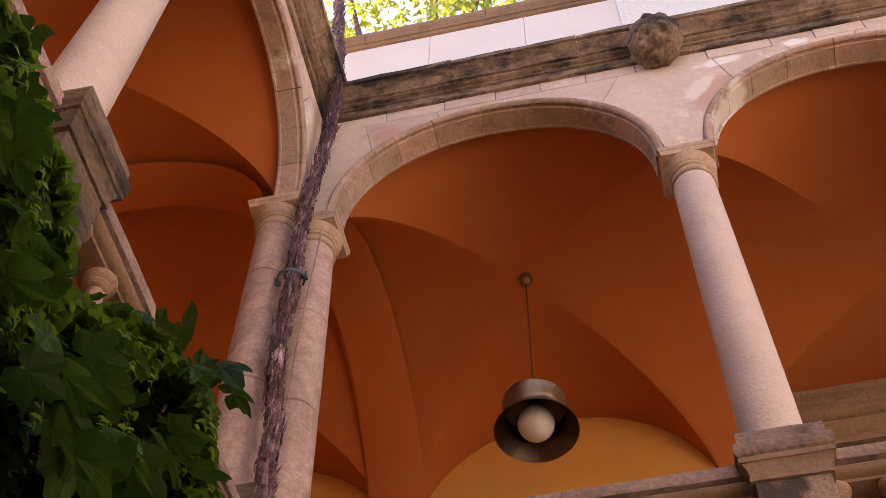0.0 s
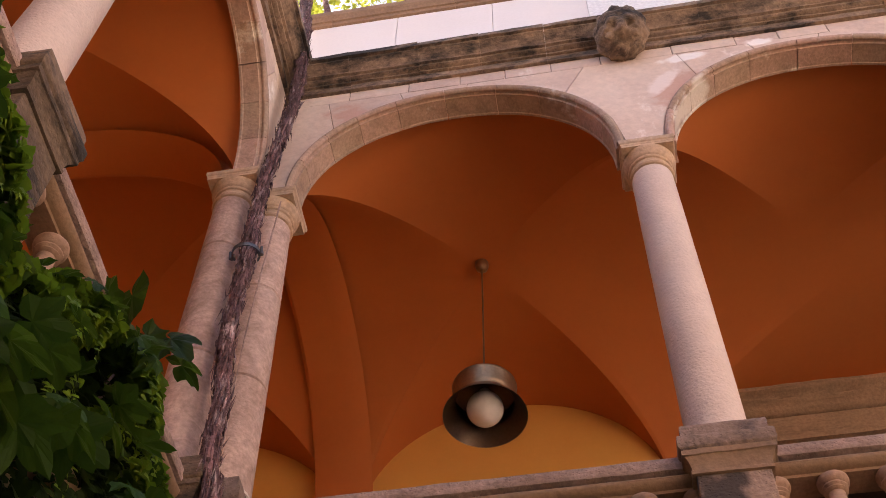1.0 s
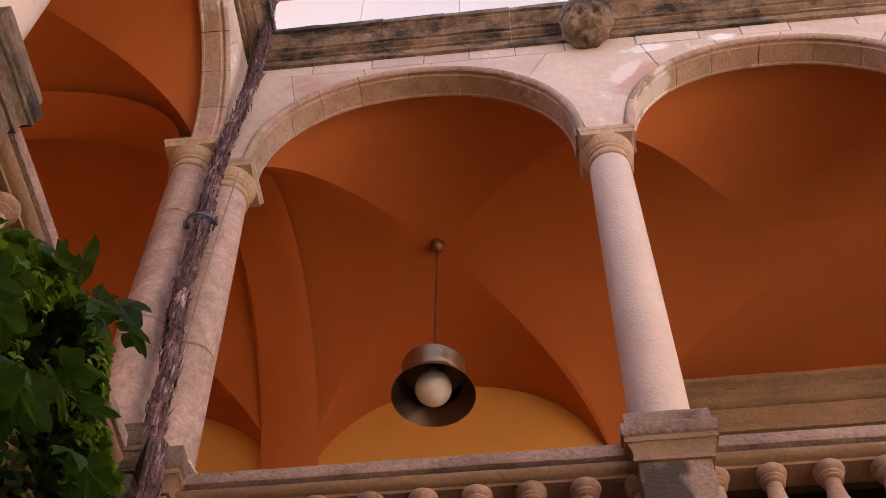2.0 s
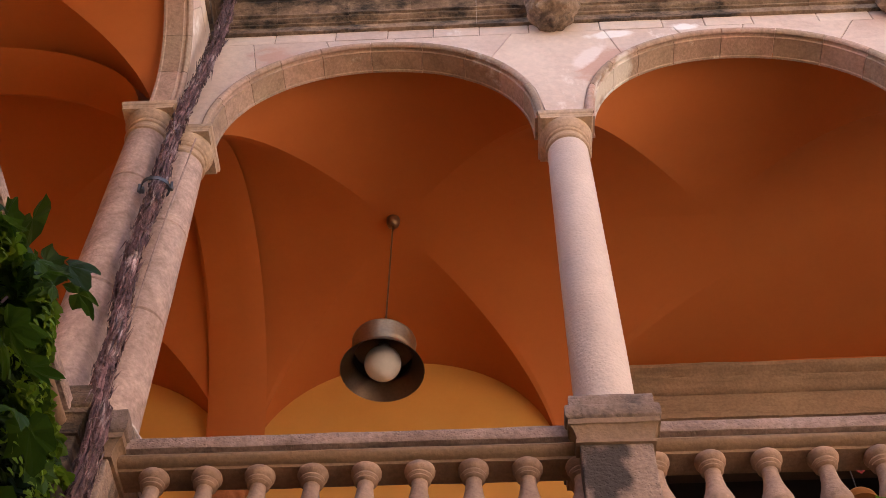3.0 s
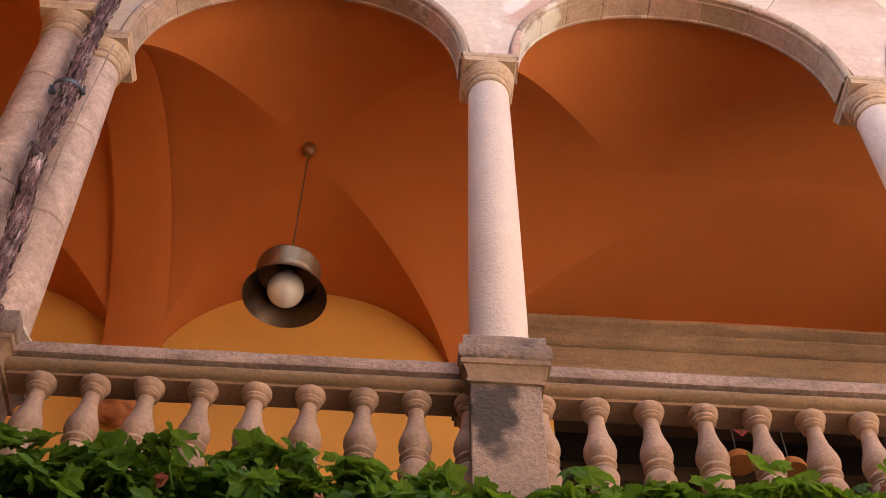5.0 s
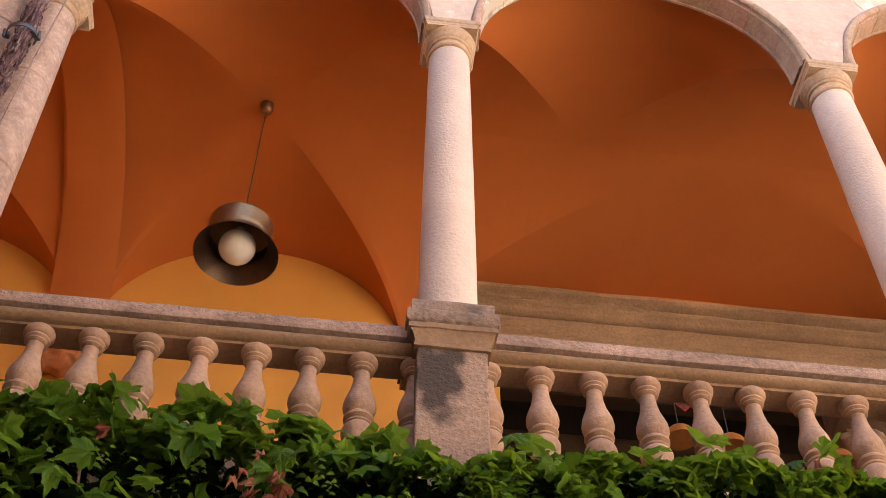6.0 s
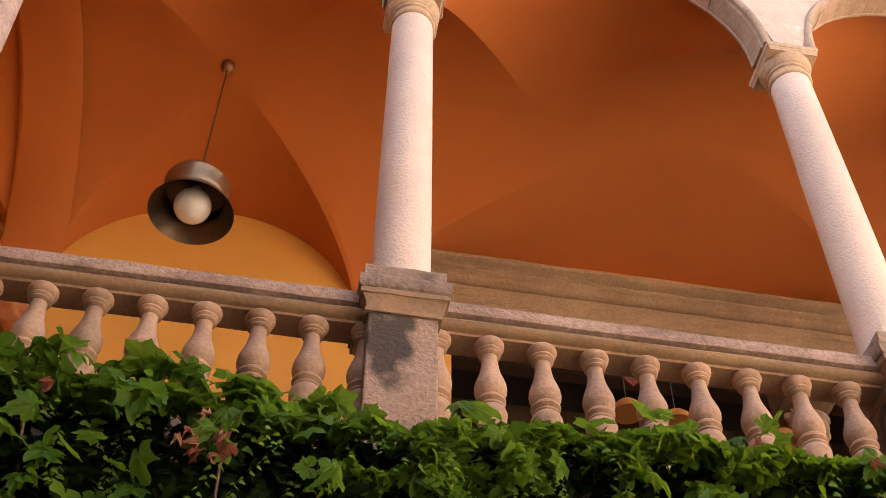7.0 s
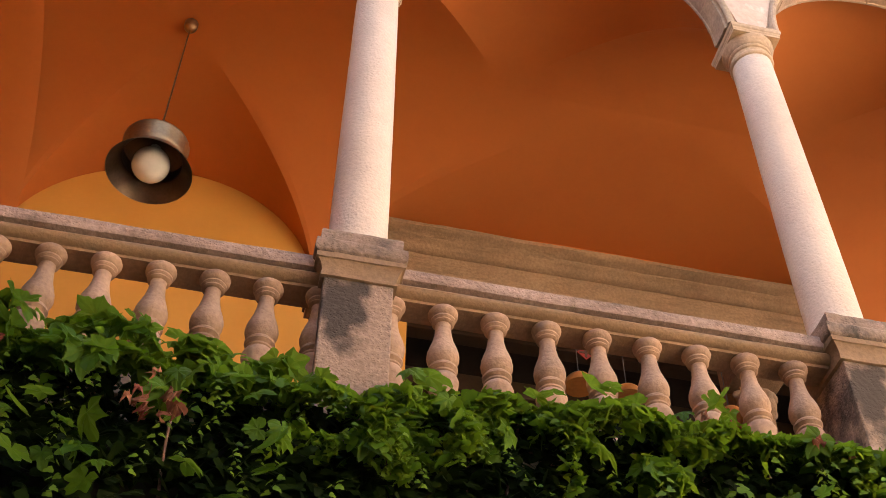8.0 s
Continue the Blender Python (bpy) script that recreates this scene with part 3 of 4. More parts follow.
def spandrels(arches, start, bay, half, seed):
    """Stone blocks between the rings and the cornice: large slanting stones over the columns, a low course under the cornice."""
    rnd = random.Random(seed)
    ring, rise, count = 0.062, CROWN - SPRING, len(arches)

    def ext(x):
        k = min(count - 1, max(0, int((x - start) / bay)))
        d = min(1, abs(x - start - bay * (k + 0.5)) / (half + ring))
        return SPRING + (rise + ring) * (1 - d ** 2.12) ** (1 / 2.12)

    course = CORN - 0.14
    cuts = [(start, start)]
    for k in range(count):
        x0 = start + bay * k
        for f, lean in ((0.17, -0.12), (0.36, -0.05), (0.55, 0.03), (0.80, 0.14)):
            x = x0 + bay * (f + rnd.uniform(-0.02, 0.02))
            cuts.append((x, x + lean * rnd.uniform(0.6, 1.3)))
    cuts.append((start + bay * count, start + bay * count))
    for (b0, t0), (b1, t1) in zip(cuts, cuts[1:]):
        n = 16
        poly = [(b0 + (b1 - b0) * i / n, ext(b0 + (b1 - b0) * i / n) + 0.001) for i in range(n + 1)]
        poly = [p for p in poly if p[1] < course - 0.004]
        if len(poly) < 3:
            continue
        poly += [(t1 if poly[-1][0] > b1 - 0.01 else poly[-1][0], course), (t0 if poly[0][0] < b0 + 0.01 else poly[0][0], course)]
        k = min(count - 1, int(((b0 + b1) / 2 - start) / bay))
        part("spandrel_block", prism(bmesh.new(), poly, FACE - rnd.uniform(0.0, 0.005), FACE + 0.06, 0.005, 0.0025), STONE, arches[k], smooth=25)
    x = start
    while x < start + bay * count - 0.01:
        w = min(rnd.uniform(0.28, 0.62), start + bay * count - x)
        k = min(count - 1, int((x + w / 2 - start) / bay))
        low = max([course] + [ext(x + w * i / 6) + 0.001 for i in range(7)])
        part("course_block", prism(bmesh.new(), [(x, low), (x + w, low), (x + w, CORN), (x, CORN)], FACE - rnd.uniform(0.0, 0.006), FACE + 0.06, 0.005, 0.0025), STONE, arches[k], smooth=25)
        x += w


made = [arch(MAIN, BAY * k, BAY * (k + 1), 1.1, "round arch of pinkish stone blocks with a roll-moulded edge", JOINTS, k) for k in range(4)]
spandrels(made, 0.0, BAY, 1.1, 4)
made = [arch(WING, -WBAY * (k + 1), -WBAY * k, 0.885, "round arch of pinkish stone blocks on the side gallery", JOINTS, k + 9, 0.02) for k in range(5, -1, -1)]
spandrels(made, -WBAY * 6, WBAY, 0.885, 6)

column(pose(0.045, 0, 0), "pinkish stone corner column of stacked drums behind the vine", (6.90, 7.76), (0.085, 0.0))
for k in range(1, 5):
    column(pose(BAY * k, 0, 0), "smooth pale pink stone column on a pedestal")
column(WING @ pose(0, 0, 0), "pinkish stone corner column of stacked drums beside the vine", (6.93, 8.0), (0.0, -0.08))
for k in range(1, 7):
    column(WING @ pose(-WBAY * k, 0, 0), "smooth pale pink stone column of the side gallery", (), (-0.05, -0.05))
for k in range(0, 5):
    pedestal(pose(BAY * k if k else 0.10, 0, 0), "stone pedestal with a moulded weathered cap below a column")
for k in range(0, 7):
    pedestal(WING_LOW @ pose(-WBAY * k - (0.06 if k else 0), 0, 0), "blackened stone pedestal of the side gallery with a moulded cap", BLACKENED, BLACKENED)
balustrade(pose(0, 0, -0.012), 0.28, BAY - 0.18, 0.451, 0.249, 9, "stone balustrade with turned balusters above the ivy")
for k in range(1, 4):
    balustrade(pose(BAY * k, 0, 0), 0.18, BAY - 0.18, 0.178, 0.2576, 9, "stone balustrade with turned balusters above the ivy")
for k in range(6):
    balustrade(WING_LOW @ pose(-WBAY * (k + 1) - 0.06, 0, 0), 0.18, WBAY - (0.18 if k else 0.08), 0.24, 0.268, 7, "stone balustrade of the side gallery half hidden by leaves")
pier = box(bmesh.new(), -0.20, -0.02, -0.12, 0.05, FLOOR_Z, CORN, 0.01)
tagged(part("corner_pier", pier, STONE), "square stone pier between the two corner columns", "pier", kind="structure")

# ---- cornice ----
CORNICE = [(FACE + 0.1, CORN), (FACE - 0.03, CORN), (FACE - 0.034, CORN + 0.07), (FACE - 0.055, CORN + 0.073), (FACE - 0.057, CORN + 0.088), (FACE - 0.075, CORN + 0.092), (FACE - 0.092, CORN + 0.104), (FACE - 0.094, CORN + 0.12),
    (FACE - 0.115, CORN + 0.124), (FACE - 0.118, CORN + 0.138), (FACE - 0.135, CORN + 0.150), (FACE - 0.165, CORN + 0.190), (FACE - 0.188, CORN + 0.205), (FACE - 0.190, CORN + 0.220), (FACE - 0.215, CORN + 0.224), (FACE - 0.218, CORN + 0.27), (FACE - 0.17, CORN + 0.285), (FACE + 0.1, CORN + 0.30)]


def cornice(name, m, lengths, x, label):
    t = thing(name, label, "cornice", m, kind="structure")
    for i, w in enumerate(lengths):
        part("cornice_block", moulding(bmesh.new(), CORNICE, x + 0.0008, x + w - 0.0008, 0.009, i * 3.1 + x), DIRTY, t, smooth=40)
        x += w
    return t


cornice("trim_cornice", MAIN, (0.62, 0.55, 0.48, 0.5, 0.55, 0.62, 0.75, 0.6, 0.8, 0.7, 0.9, 0.8, 0.9, 0.9, 0.9), -0.12, "weathered moulded stone cornice with black stains")
cornice("trim_cornice_wing", WING, (1.0, 0.9, 1.0, 0.86, 0.8, 0.7, 0.7, 0.8, 0.75, 0.6, 0.7, 0.65, 0.7, 0.65, 0.58, 0.5, 0.45), -12.3, "weathered moulded stone cornice with black stains")

# white parapet above, with its coping, and a taller white block beside it
parapet = thing("wall_parapet", "white rendered parapet above the cornice", "wall", kind="structure")
for x0, x1 in ((-3.7, -1.0), (-1.0, 0.79), (0.79, 1.62), (1.62, 2.42)):
    part("panel", box(bmesh.new(), x0 + 0.002, x1 - 0.002, -0.10, 0.2, CORN + 0.28, 11.68, 0.004), PARAPET, parapet)
COPING = [(-0.10, 11.68), (-0.12, 11.69), (-0.125, 11.73), (-0.14, 11.735), (-0.145, 11.76), (-0.165, 11.79), (-0.17, 11.80), (-0.17, 11.87), (-0.15, 11.89), (0.25, 11.89), (0.25, 11.68)]
cop = thing("trim_coping", "moulded stone coping on the white parapet", "coping", kind="structure")
x = -3.7
for i, w in enumerate((1.0, 1.0, 1.0, 0.9, 1.1, 1.12)):
    part("coping_stone", moulding(bmesh.new(), COPING, x + 0.002, x + w - 0.002, 0.004, i * 2.3), GOLD, cop, smooth=40)
    x += w
wall("wall_upper_block", 2.42, 11.0, -0.13, 0.4, CORN + 0.28, 14.5, WHITE, "tall white rendered wall above the cornice")

# lintel of the wide doorway
LINTEL_PROFILE = [(DEPTH - 0.004, 9.06), (DEPTH - 0.085, 9.06), (DEPTH - 0.088, 9.18), (DEPTH - 0.092, 9.20), (DEPTH - 0.100, 9.315), (DEPTH - 0.082, 9.32), (DEPTH - 0.082, 9.335), (DEPTH - 0.125, 9.34), (DEPTH - 0.15, 9.37), (DEPTH - 0.175, 9.40),
    (DEPTH - 0.20, 9.412), (DEPTH - 0.205, 9.43), (DEPTH - 0.27, 9.445), (DEPTH - 0.30, 9.46), (DEPTH - 0.30, 9.50), (DEPTH - 0.004, 9.58)]
lin = thing("trim_lintel", "long moulded sandstone lintel over the doorway", "lintel", kind="structure")
for x0, x1 in ((2.78, 5.62), (5.62, 7.9)):
    part("lintel_block", moulding(bmesh.new(), LINTEL_PROFILE, x0, x1 - 0.001, 0.012, 2), LINTEL, lin, smooth=60)

# ---- pendant lamp ----
def pendant_lamp(x, y, z_top, z_rim):
    t = thing("pendant_lamp", "aged bronze bell pendant lamp with a white globe bulb", "lamp", pose(x, y, 0))
    part("ceiling_rose", lathe(bmesh.new(), [(0.012, z_top - 0.075), (0.03, z_top - 0.07), (0.048, z_top - 0.05), (0.055, z_top - 0.02), (0.055, z_top + 0.02)], 28), BRASS, t, smooth=40)
    part("stem", lathe(bmesh.new(), [(0.007, z_rim + 0.29), (0.007, z_top - 0.06)], 10), BRASS, t, smooth=40)
    outer = [(0.012, 0.305), (0.05, 0.304), (0.226, 0.302), (0.232, 0.298), (0.234, 0.292), (0.233, 0.28), (0.230, 0.275), (0.229, 0.17), (0.220, 0.145), (0.214, 0.130), (0.216, 0.118), (0.230, 0.10), (0.264, 0.055), (0.287, 0.02), (0.299, 0.0)]
    inner = [(0.294, 0.001), (0.281, 0.022), (0.257, 0.058), (0.224, 0.102), (0.21, 0.12), (0.208, 0.13), (0.214, 0.147), (0.221, 0.172), (0.222, 0.25), (0.19, 0.265), (0.03, 0.27)]
    part("shade", lathe(bmesh.new(), [(r, z_rim + h) for r, h in outer[::-1]][::-1], 56), BRASS, t, smooth=40)
    bm = bmesh.new()
    prof = [(r, z_rim + h) for r, h in inner]
    rings = [[bm.verts.new((r * math.cos(2 * math.pi * i / 56), r * math.sin(2 * math.pi * i / 56), z)) for i in range(56)] for r, z in prof]
    for a, b in zip(rings, rings[1:]):
        for i in range(56):
            bm.faces.new((a[i], a[(i + 1) % 56], b[(i + 1) % 56], b[i]))
    part("reflector", bm, INNER, t, "dark bronze inside of the bell", smooth=50)
    bulb = [(0.001, -0.115)] + [(0.132 * math.sin(a), 0.017 - 0.132 * math.cos(a)) for a in [math.pi * i / 18 for i in range(1, 16)]] + [(0.05, 0.15), (0.04, 0.20)]
    part("bulb", lathe(bmesh.new(), [(r, z_rim + 0.06 + h) for r, h in bulb], 36), BULB, t, "white opal glass globe, unlit", smooth=60)
    return t


lamp = pendant_lamp(1.281, 1.46, 9.98, 8.125)
# the bell is open below: take away the closing discs
for name in ("shade",):
    me = [o for o in lamp.children if o.name.startswith(name)][0].data
    bm = bmesh.new()
    bm.from_mesh(me)
    big = [f for f in bm.faces if len(f.verts) > 10 and f.calc_center_median().z < 8.15]
    bmesh.ops.delete(bm, geom=big, context="FACES_ONLY")
    bm.to_mesh(me)
    bm.free()


# ---- carved boss on the cornice ----
def boss(x, z, label):
    bm = bmesh.new()
    bmesh.ops.create_icosphere(bm, subdivisions=5, radius=1.0)
    lumps = [(0, 0.08, 0.20, 0.34), (0, 0.30, 0.12, 0.10), (-0.36, 0.36, 0.20, 0.20), (0.36, 0.36, 0.20, 0.20), (-0.42, -0.12, 0.26, 0.20), (0.42, -0.12, 0.26, 0.20), (0, -0.62, 0.24, 0.20), (0, -0.20, 0.14, 0.12)]
    dents = [(-0.30, 0.17, 0.15, 0.24), (0.30, 0.17, 0.15, 0.24), (0, -0.37, 0.19, 0.22)]
    for v in bm.verts:
        p = v.co.normalized()
        edge = max(0.0, math.hypot(p.x, p.z) - 0.70)
        d = 0.10 * noise.noise(p * 4) + 0.05 * noise.noise(p * 11) + 0.14 * edge * math.sin(5 * math.atan2(p.x, p.z) + 9 * math.hypot(p.x, p.z)) ** 2
        if p.y < 0.2:
            for a, c, w, h in lumps:
                d += h * math.exp(-((p.x - a) ** 2 + (p.z - c) ** 2) / w ** 2)
            for a, c, w, h in dents:
                d -= h * math.exp(-((p.x - a) ** 2 + (p.z - c) ** 2) / w ** 2)
            for a in (-0.45, 0.45):
                q = math.hypot(p.x - a, p.z + 0.15)
                d += 0.09 * math.sin(30 * q) * math.exp(-(q / 0.34) ** 2)
        v.co = p * (1 + d)
        v.co = Vector((v.co.x * 0.195, v.co.y * 0.13, v.co.z * 0.205))
    return tagged(part("carved_boss", bm, DIRTY, smooth=60, m=pose(x, -0.31, z, 52, 0, 0)), label, "carving")


boss(2.60, 10.21, "weathered carved stone boss on the cornice above a column")
boss(5.20, 10.21, "weathered carved stone boss on the cornice above a column")


# ---- old vine stem on the corner ----
def strand(path, r0, r1, seed, seg=7):
    bm = bmesh.new()
    rnd = random.Random(seed)
    rings = []
    n = len(path)
    for i, p in enumerate(path):
        d = (path[min(i + 1, n - 1)] - path[max(i - 1, 0)]).normalized()
        u = d.cross(Vector((0, 1, 0.3))).normalized()
        w = d.cross(u)
        r = (r0 + (r1 - r0) * i / n) * rnd.uniform(0.8, 1.2)
        rings.append([bm.verts.new(p + (u * math.cos(2 * math.pi * k / seg) + w * math.sin(2 * math.pi * k / seg)) * r * rnd.uniform(0.75, 1.2)) for k in range(seg)])
    for a, b in zip(rings, rings[1:]):
        for k in range(seg):
            bm.faces.new((a[k], a[(k + 1) % seg], b[(k + 1) % seg], b[k]))
    bm.faces.new(rings[0][::-1]), bm.faces.new(rings[-1])
    return bm


VINE = [(0.10, -0.34, 0.0), (0.16, -0.36, 2.5), (0.24, -0.39, 4.6), (0.255, -0.37, 5.62), (0.185, -0.36, 6.05), (0.17, -0.35, 6.40), (0.145, -0.35, 6.62), (0.095, -0.34, 7.1), (0.10, -0.34, 7.62), (0.076, -0.33, 8.14), (0.078, -0.33, 8.76), (0.14, -0.34, 9.72), (0.15, -0.39, 10.2), (0.15, -0.43, 10.49), (0.10, -0.40, 11.0), (0.035, -0.36, 11.57), (-0.06, -0.30, 12.5)]


def along(pts, step):
    """A smooth line through pts."""
    vs = [Vector(p) for p in pts]
    vs = [vs[0] * 2 - vs[1]] + vs + [vs[-1] * 2 - vs[-2]]
    out = []
    for a, b, c, d in zip(vs, vs[1:], vs[2:], vs[3:]):
        n = max(2, int((c - b).length / step))
        for i in range(n):
            t = i / n
            out.append(0.5 * ((2 * b) + (c - a) * t + (2 * a - 5 * b + 4 * c - d) * t * t + (3 * b - a - 3 * c + d) * t ** 3))
    return out


line = along(VINE, 0.04)
vine = thing("climbing_vine", "old shaggy-barked climbing vine stem up the corner column", "vine")
for k in range(13):
    pts = []
    for i, p in enumerate(line):
        a = 2 * math.pi * k / 12 + p.z * (1.3 + 0.35 * (k % 4)) + 0.7 * noise.noise(Vector((k * 3.1, p.z * 1.5, 0)))
        w = (0.031 if k else 0.0) * (1 + 0.45 * noise.noise(Vector((k, p.z * 3, 4))) + 0.25 * noise.noise(Vector((3, p.z * 2.2, 1))))
        pts.append(p + Vector((math.cos(a) * w, math.sin(a) * w, 0)))
    part("stem", strand(pts, 0.015 if k else 0.036, 0.010, 40 + k), BARK, vine, smooth=30)
rnd = random.Random(5)
shreds = bmesh.new()
for i in range(3600):
    p = line[rnd.randrange(len(line))]
    if p.z < 5.0:
        continue
    a = rnd.uniform(0, 2 * math.pi)
    o = Vector((math.cos(a), math.sin(a), 0))
    q = p + o * rnd.uniform(0.038, 0.056)
    l, w = rnd.uniform(0.05, 0.14), rnd.uniform(0.005, 0.012)
    up = Vector((rnd.uniform(-0.22, 0.22), rnd.uniform(-0.22, 0.22), rnd.choice((-1, 1)))).normalized()
    s = up.cross(o).normalized() * w
    tip = q + up * l - o * rnd.uniform(-0.004, 0.02)
    va = [shreds.verts.new(v) for v in (q - s, q + s, q + o * 0.006, tip)]
    shreds.faces.new((va[0], va[1], va[3])), shreds.faces.new((va[1], va[2], va[3])), shreds.faces.new((va[2], va[0], va[3]))
tagged(part("loose_bark", shreds, BARK, vine), kind="stuff")

cord = thing("cord", "thin pale cord hanging beside the vine", "cord")
part("cord_line", strand(along([(0.16, -0.20, 8.60), (0.15, -0.20, 8.0), (0.15, -0.22, 7.3), (0.17, -0.24, 6.6), (0.20, -0.25, 5.95)], 0.1), 0.006, 0.006, 3, 6), RAILTOP, cord)
clamp = thing("pipe_clamp", "grey iron clamp ring holding the vine to the column", "clamp", pose(0.082, -0.335, 7.80, 10, -4, 0) @ Matrix.Scale(0.82, 4))
bm = bmesh.new()
n = 30
rings = []
for i in range(n + 1):
    a = math.radians(-200 + 250 * i / n)
    rings.append([bm.verts.new((math.cos(a) * (0.098 + dr), math.sin(a) * (0.098 + dr), dz)) for dr, dz in ((0, -0.016), (0.007, -0.016), (0.007, 0.016), (0, 0.016))])
for a, b in zip(rings, rings[1:]):
    for k in range(4):
        bm.faces.new((a[k], a[(k + 1) % 4], b[(k + 1) % 4], b[k]))
bm.faces.new(rings[0][::-1]), bm.faces.new(rings[-1])
part("band", bm, IRON, clamp, smooth=30)
for sx in (-1, 1):
    part("lug", box(bmesh.new(), sx * 0.105 - 0.02, sx * 0.105 + 0.02, -0.012, 0.03, -0.018, 0.018, 0.004), IRON, clamp)
    part("bolt", lathe(bmesh.new(), [(0.008, -0.04), (0.011, -0.035), (0.011, 0.035), (0.008, 0.04)], 8, sx * 0.118, -0.01), IRON, clamp)


# ---- leaves ----
def leaf_shape(lobes, depth, seed, cup=0.15):
    """A lobed leaf, about 1 long, tip along -z, facing -y: outline points and a folded middle."""
    rnd = random.Random(seed)
    pts = []
    n = lobes * 4
    for i in range(n + 1):
        a = math.pi * (-0.92 + 1.84 * i / n)
        tip = 1 - 2 * abs((i / 4) % 1.0 - 0.5)
        r = 0.54 * (1 - 0.34 * (abs(a) / math.pi) ** 1.3) * (1 - depth + depth * tip ** 1.25) * rnd.uniform(0.94, 1.06)
        pts.append((r * math.sin(a), -r * math.cos(a)))
    verts = [(0.0, 0.0, 0.08)]
    for x, z in pts:
        verts.append((x, cup * (x * x * 1.8 + (z * 0.9) ** 2 * 1.2) - 0.05 * abs(x), z))
    faces = [(0, i, i + 1) for i in range(1, len(pts))]
    return verts, faces


def vine_leaf(seed, cup, side=0.86):
    """A broad vine leaf with three large pointed lobes and two small ones, tip along -z, folded along its veins."""
    rnd = random.Random(seed)
    half = [(0, 1.0, 0), (9, 0.86, 0.5), (17, 0.80, 0.7), (25, 0.66, 1), (33, 0.58, 1), (41, 0.66, 0.8), (50, side * 0.88, 0.3), (57, side, 0), (65, side * 0.86, 0.4), (76, side * 0.74, 0.8), (90, 0.58, 1), (104, 0.60, 0.5), (116, 0.66, 0), (130, 0.54, 0.5), (150, 0.44, 0.6), (168, 0.30, 0.4)]
    rim = [(-a, q, f) for a, q, f in half[:0:-1]] + half
    verts, faces = [(0.0, -0.01, 0.0)], []
    n = len(rim)
    for ring in (0.5, 1.0):
        for a, q, f in rim:
            q = ring * 0.58 * q * (rnd.uniform(0.92, 1.08) if ring == 1.0 else 1)
            x, z = q * math.sin(radians(a)), -q * math.cos(radians(a))
            verts.append((x, cup * q * q * 1.5 - 0.045 * f * ring + 0.02 * noise.noise(Vector((x * 5, z * 5, seed))), z))
    for k in range(n - 1):
        faces += [(0, 1 + k, 2 + k), (1 + k, 1 + n + k, 2 + n + k, 2 + k)]
    return verts, faces


SMALL = [leaf_shape(3, 0.38, s, c) for s, c in ((1, 0.3), (2, 0.5), (3, 0.1))]
LARGE = [vine_leaf(11, 0.35), vine_leaf(12, 0.7, 0.72), vine_leaf(13, 0.2, 0.78), vine_leaf(14, -0.25)]
TREE_LEAF = [leaf_shape(5, 0.42, 11, 0.35), leaf_shape(3, 0.45, 12, 0.6)]


def scatter(name, places, shapes, mat, parent, label=""):
    """Many small leaves in one mesh. places: (position, rotation, size)."""
    verts, faces = [], []
    for i, (p, rot, size) in enumerate(places):
        vs, fs = shapes[i % len(shapes)]
        k = len(verts)
        m = Matrix.LocRotScale(p, rot, Vector((size, size, size)))
        verts += [m @ Vector(v) for v in vs]
        faces += [tuple(k + j for j in f) for f in fs]
    me = bpy.data.meshes.new(name)
    me.from_pydata(verts, [], faces)
    me.materials.append(mat)
    return tagged(part(name, me, None, parent, label), kind="stuff")


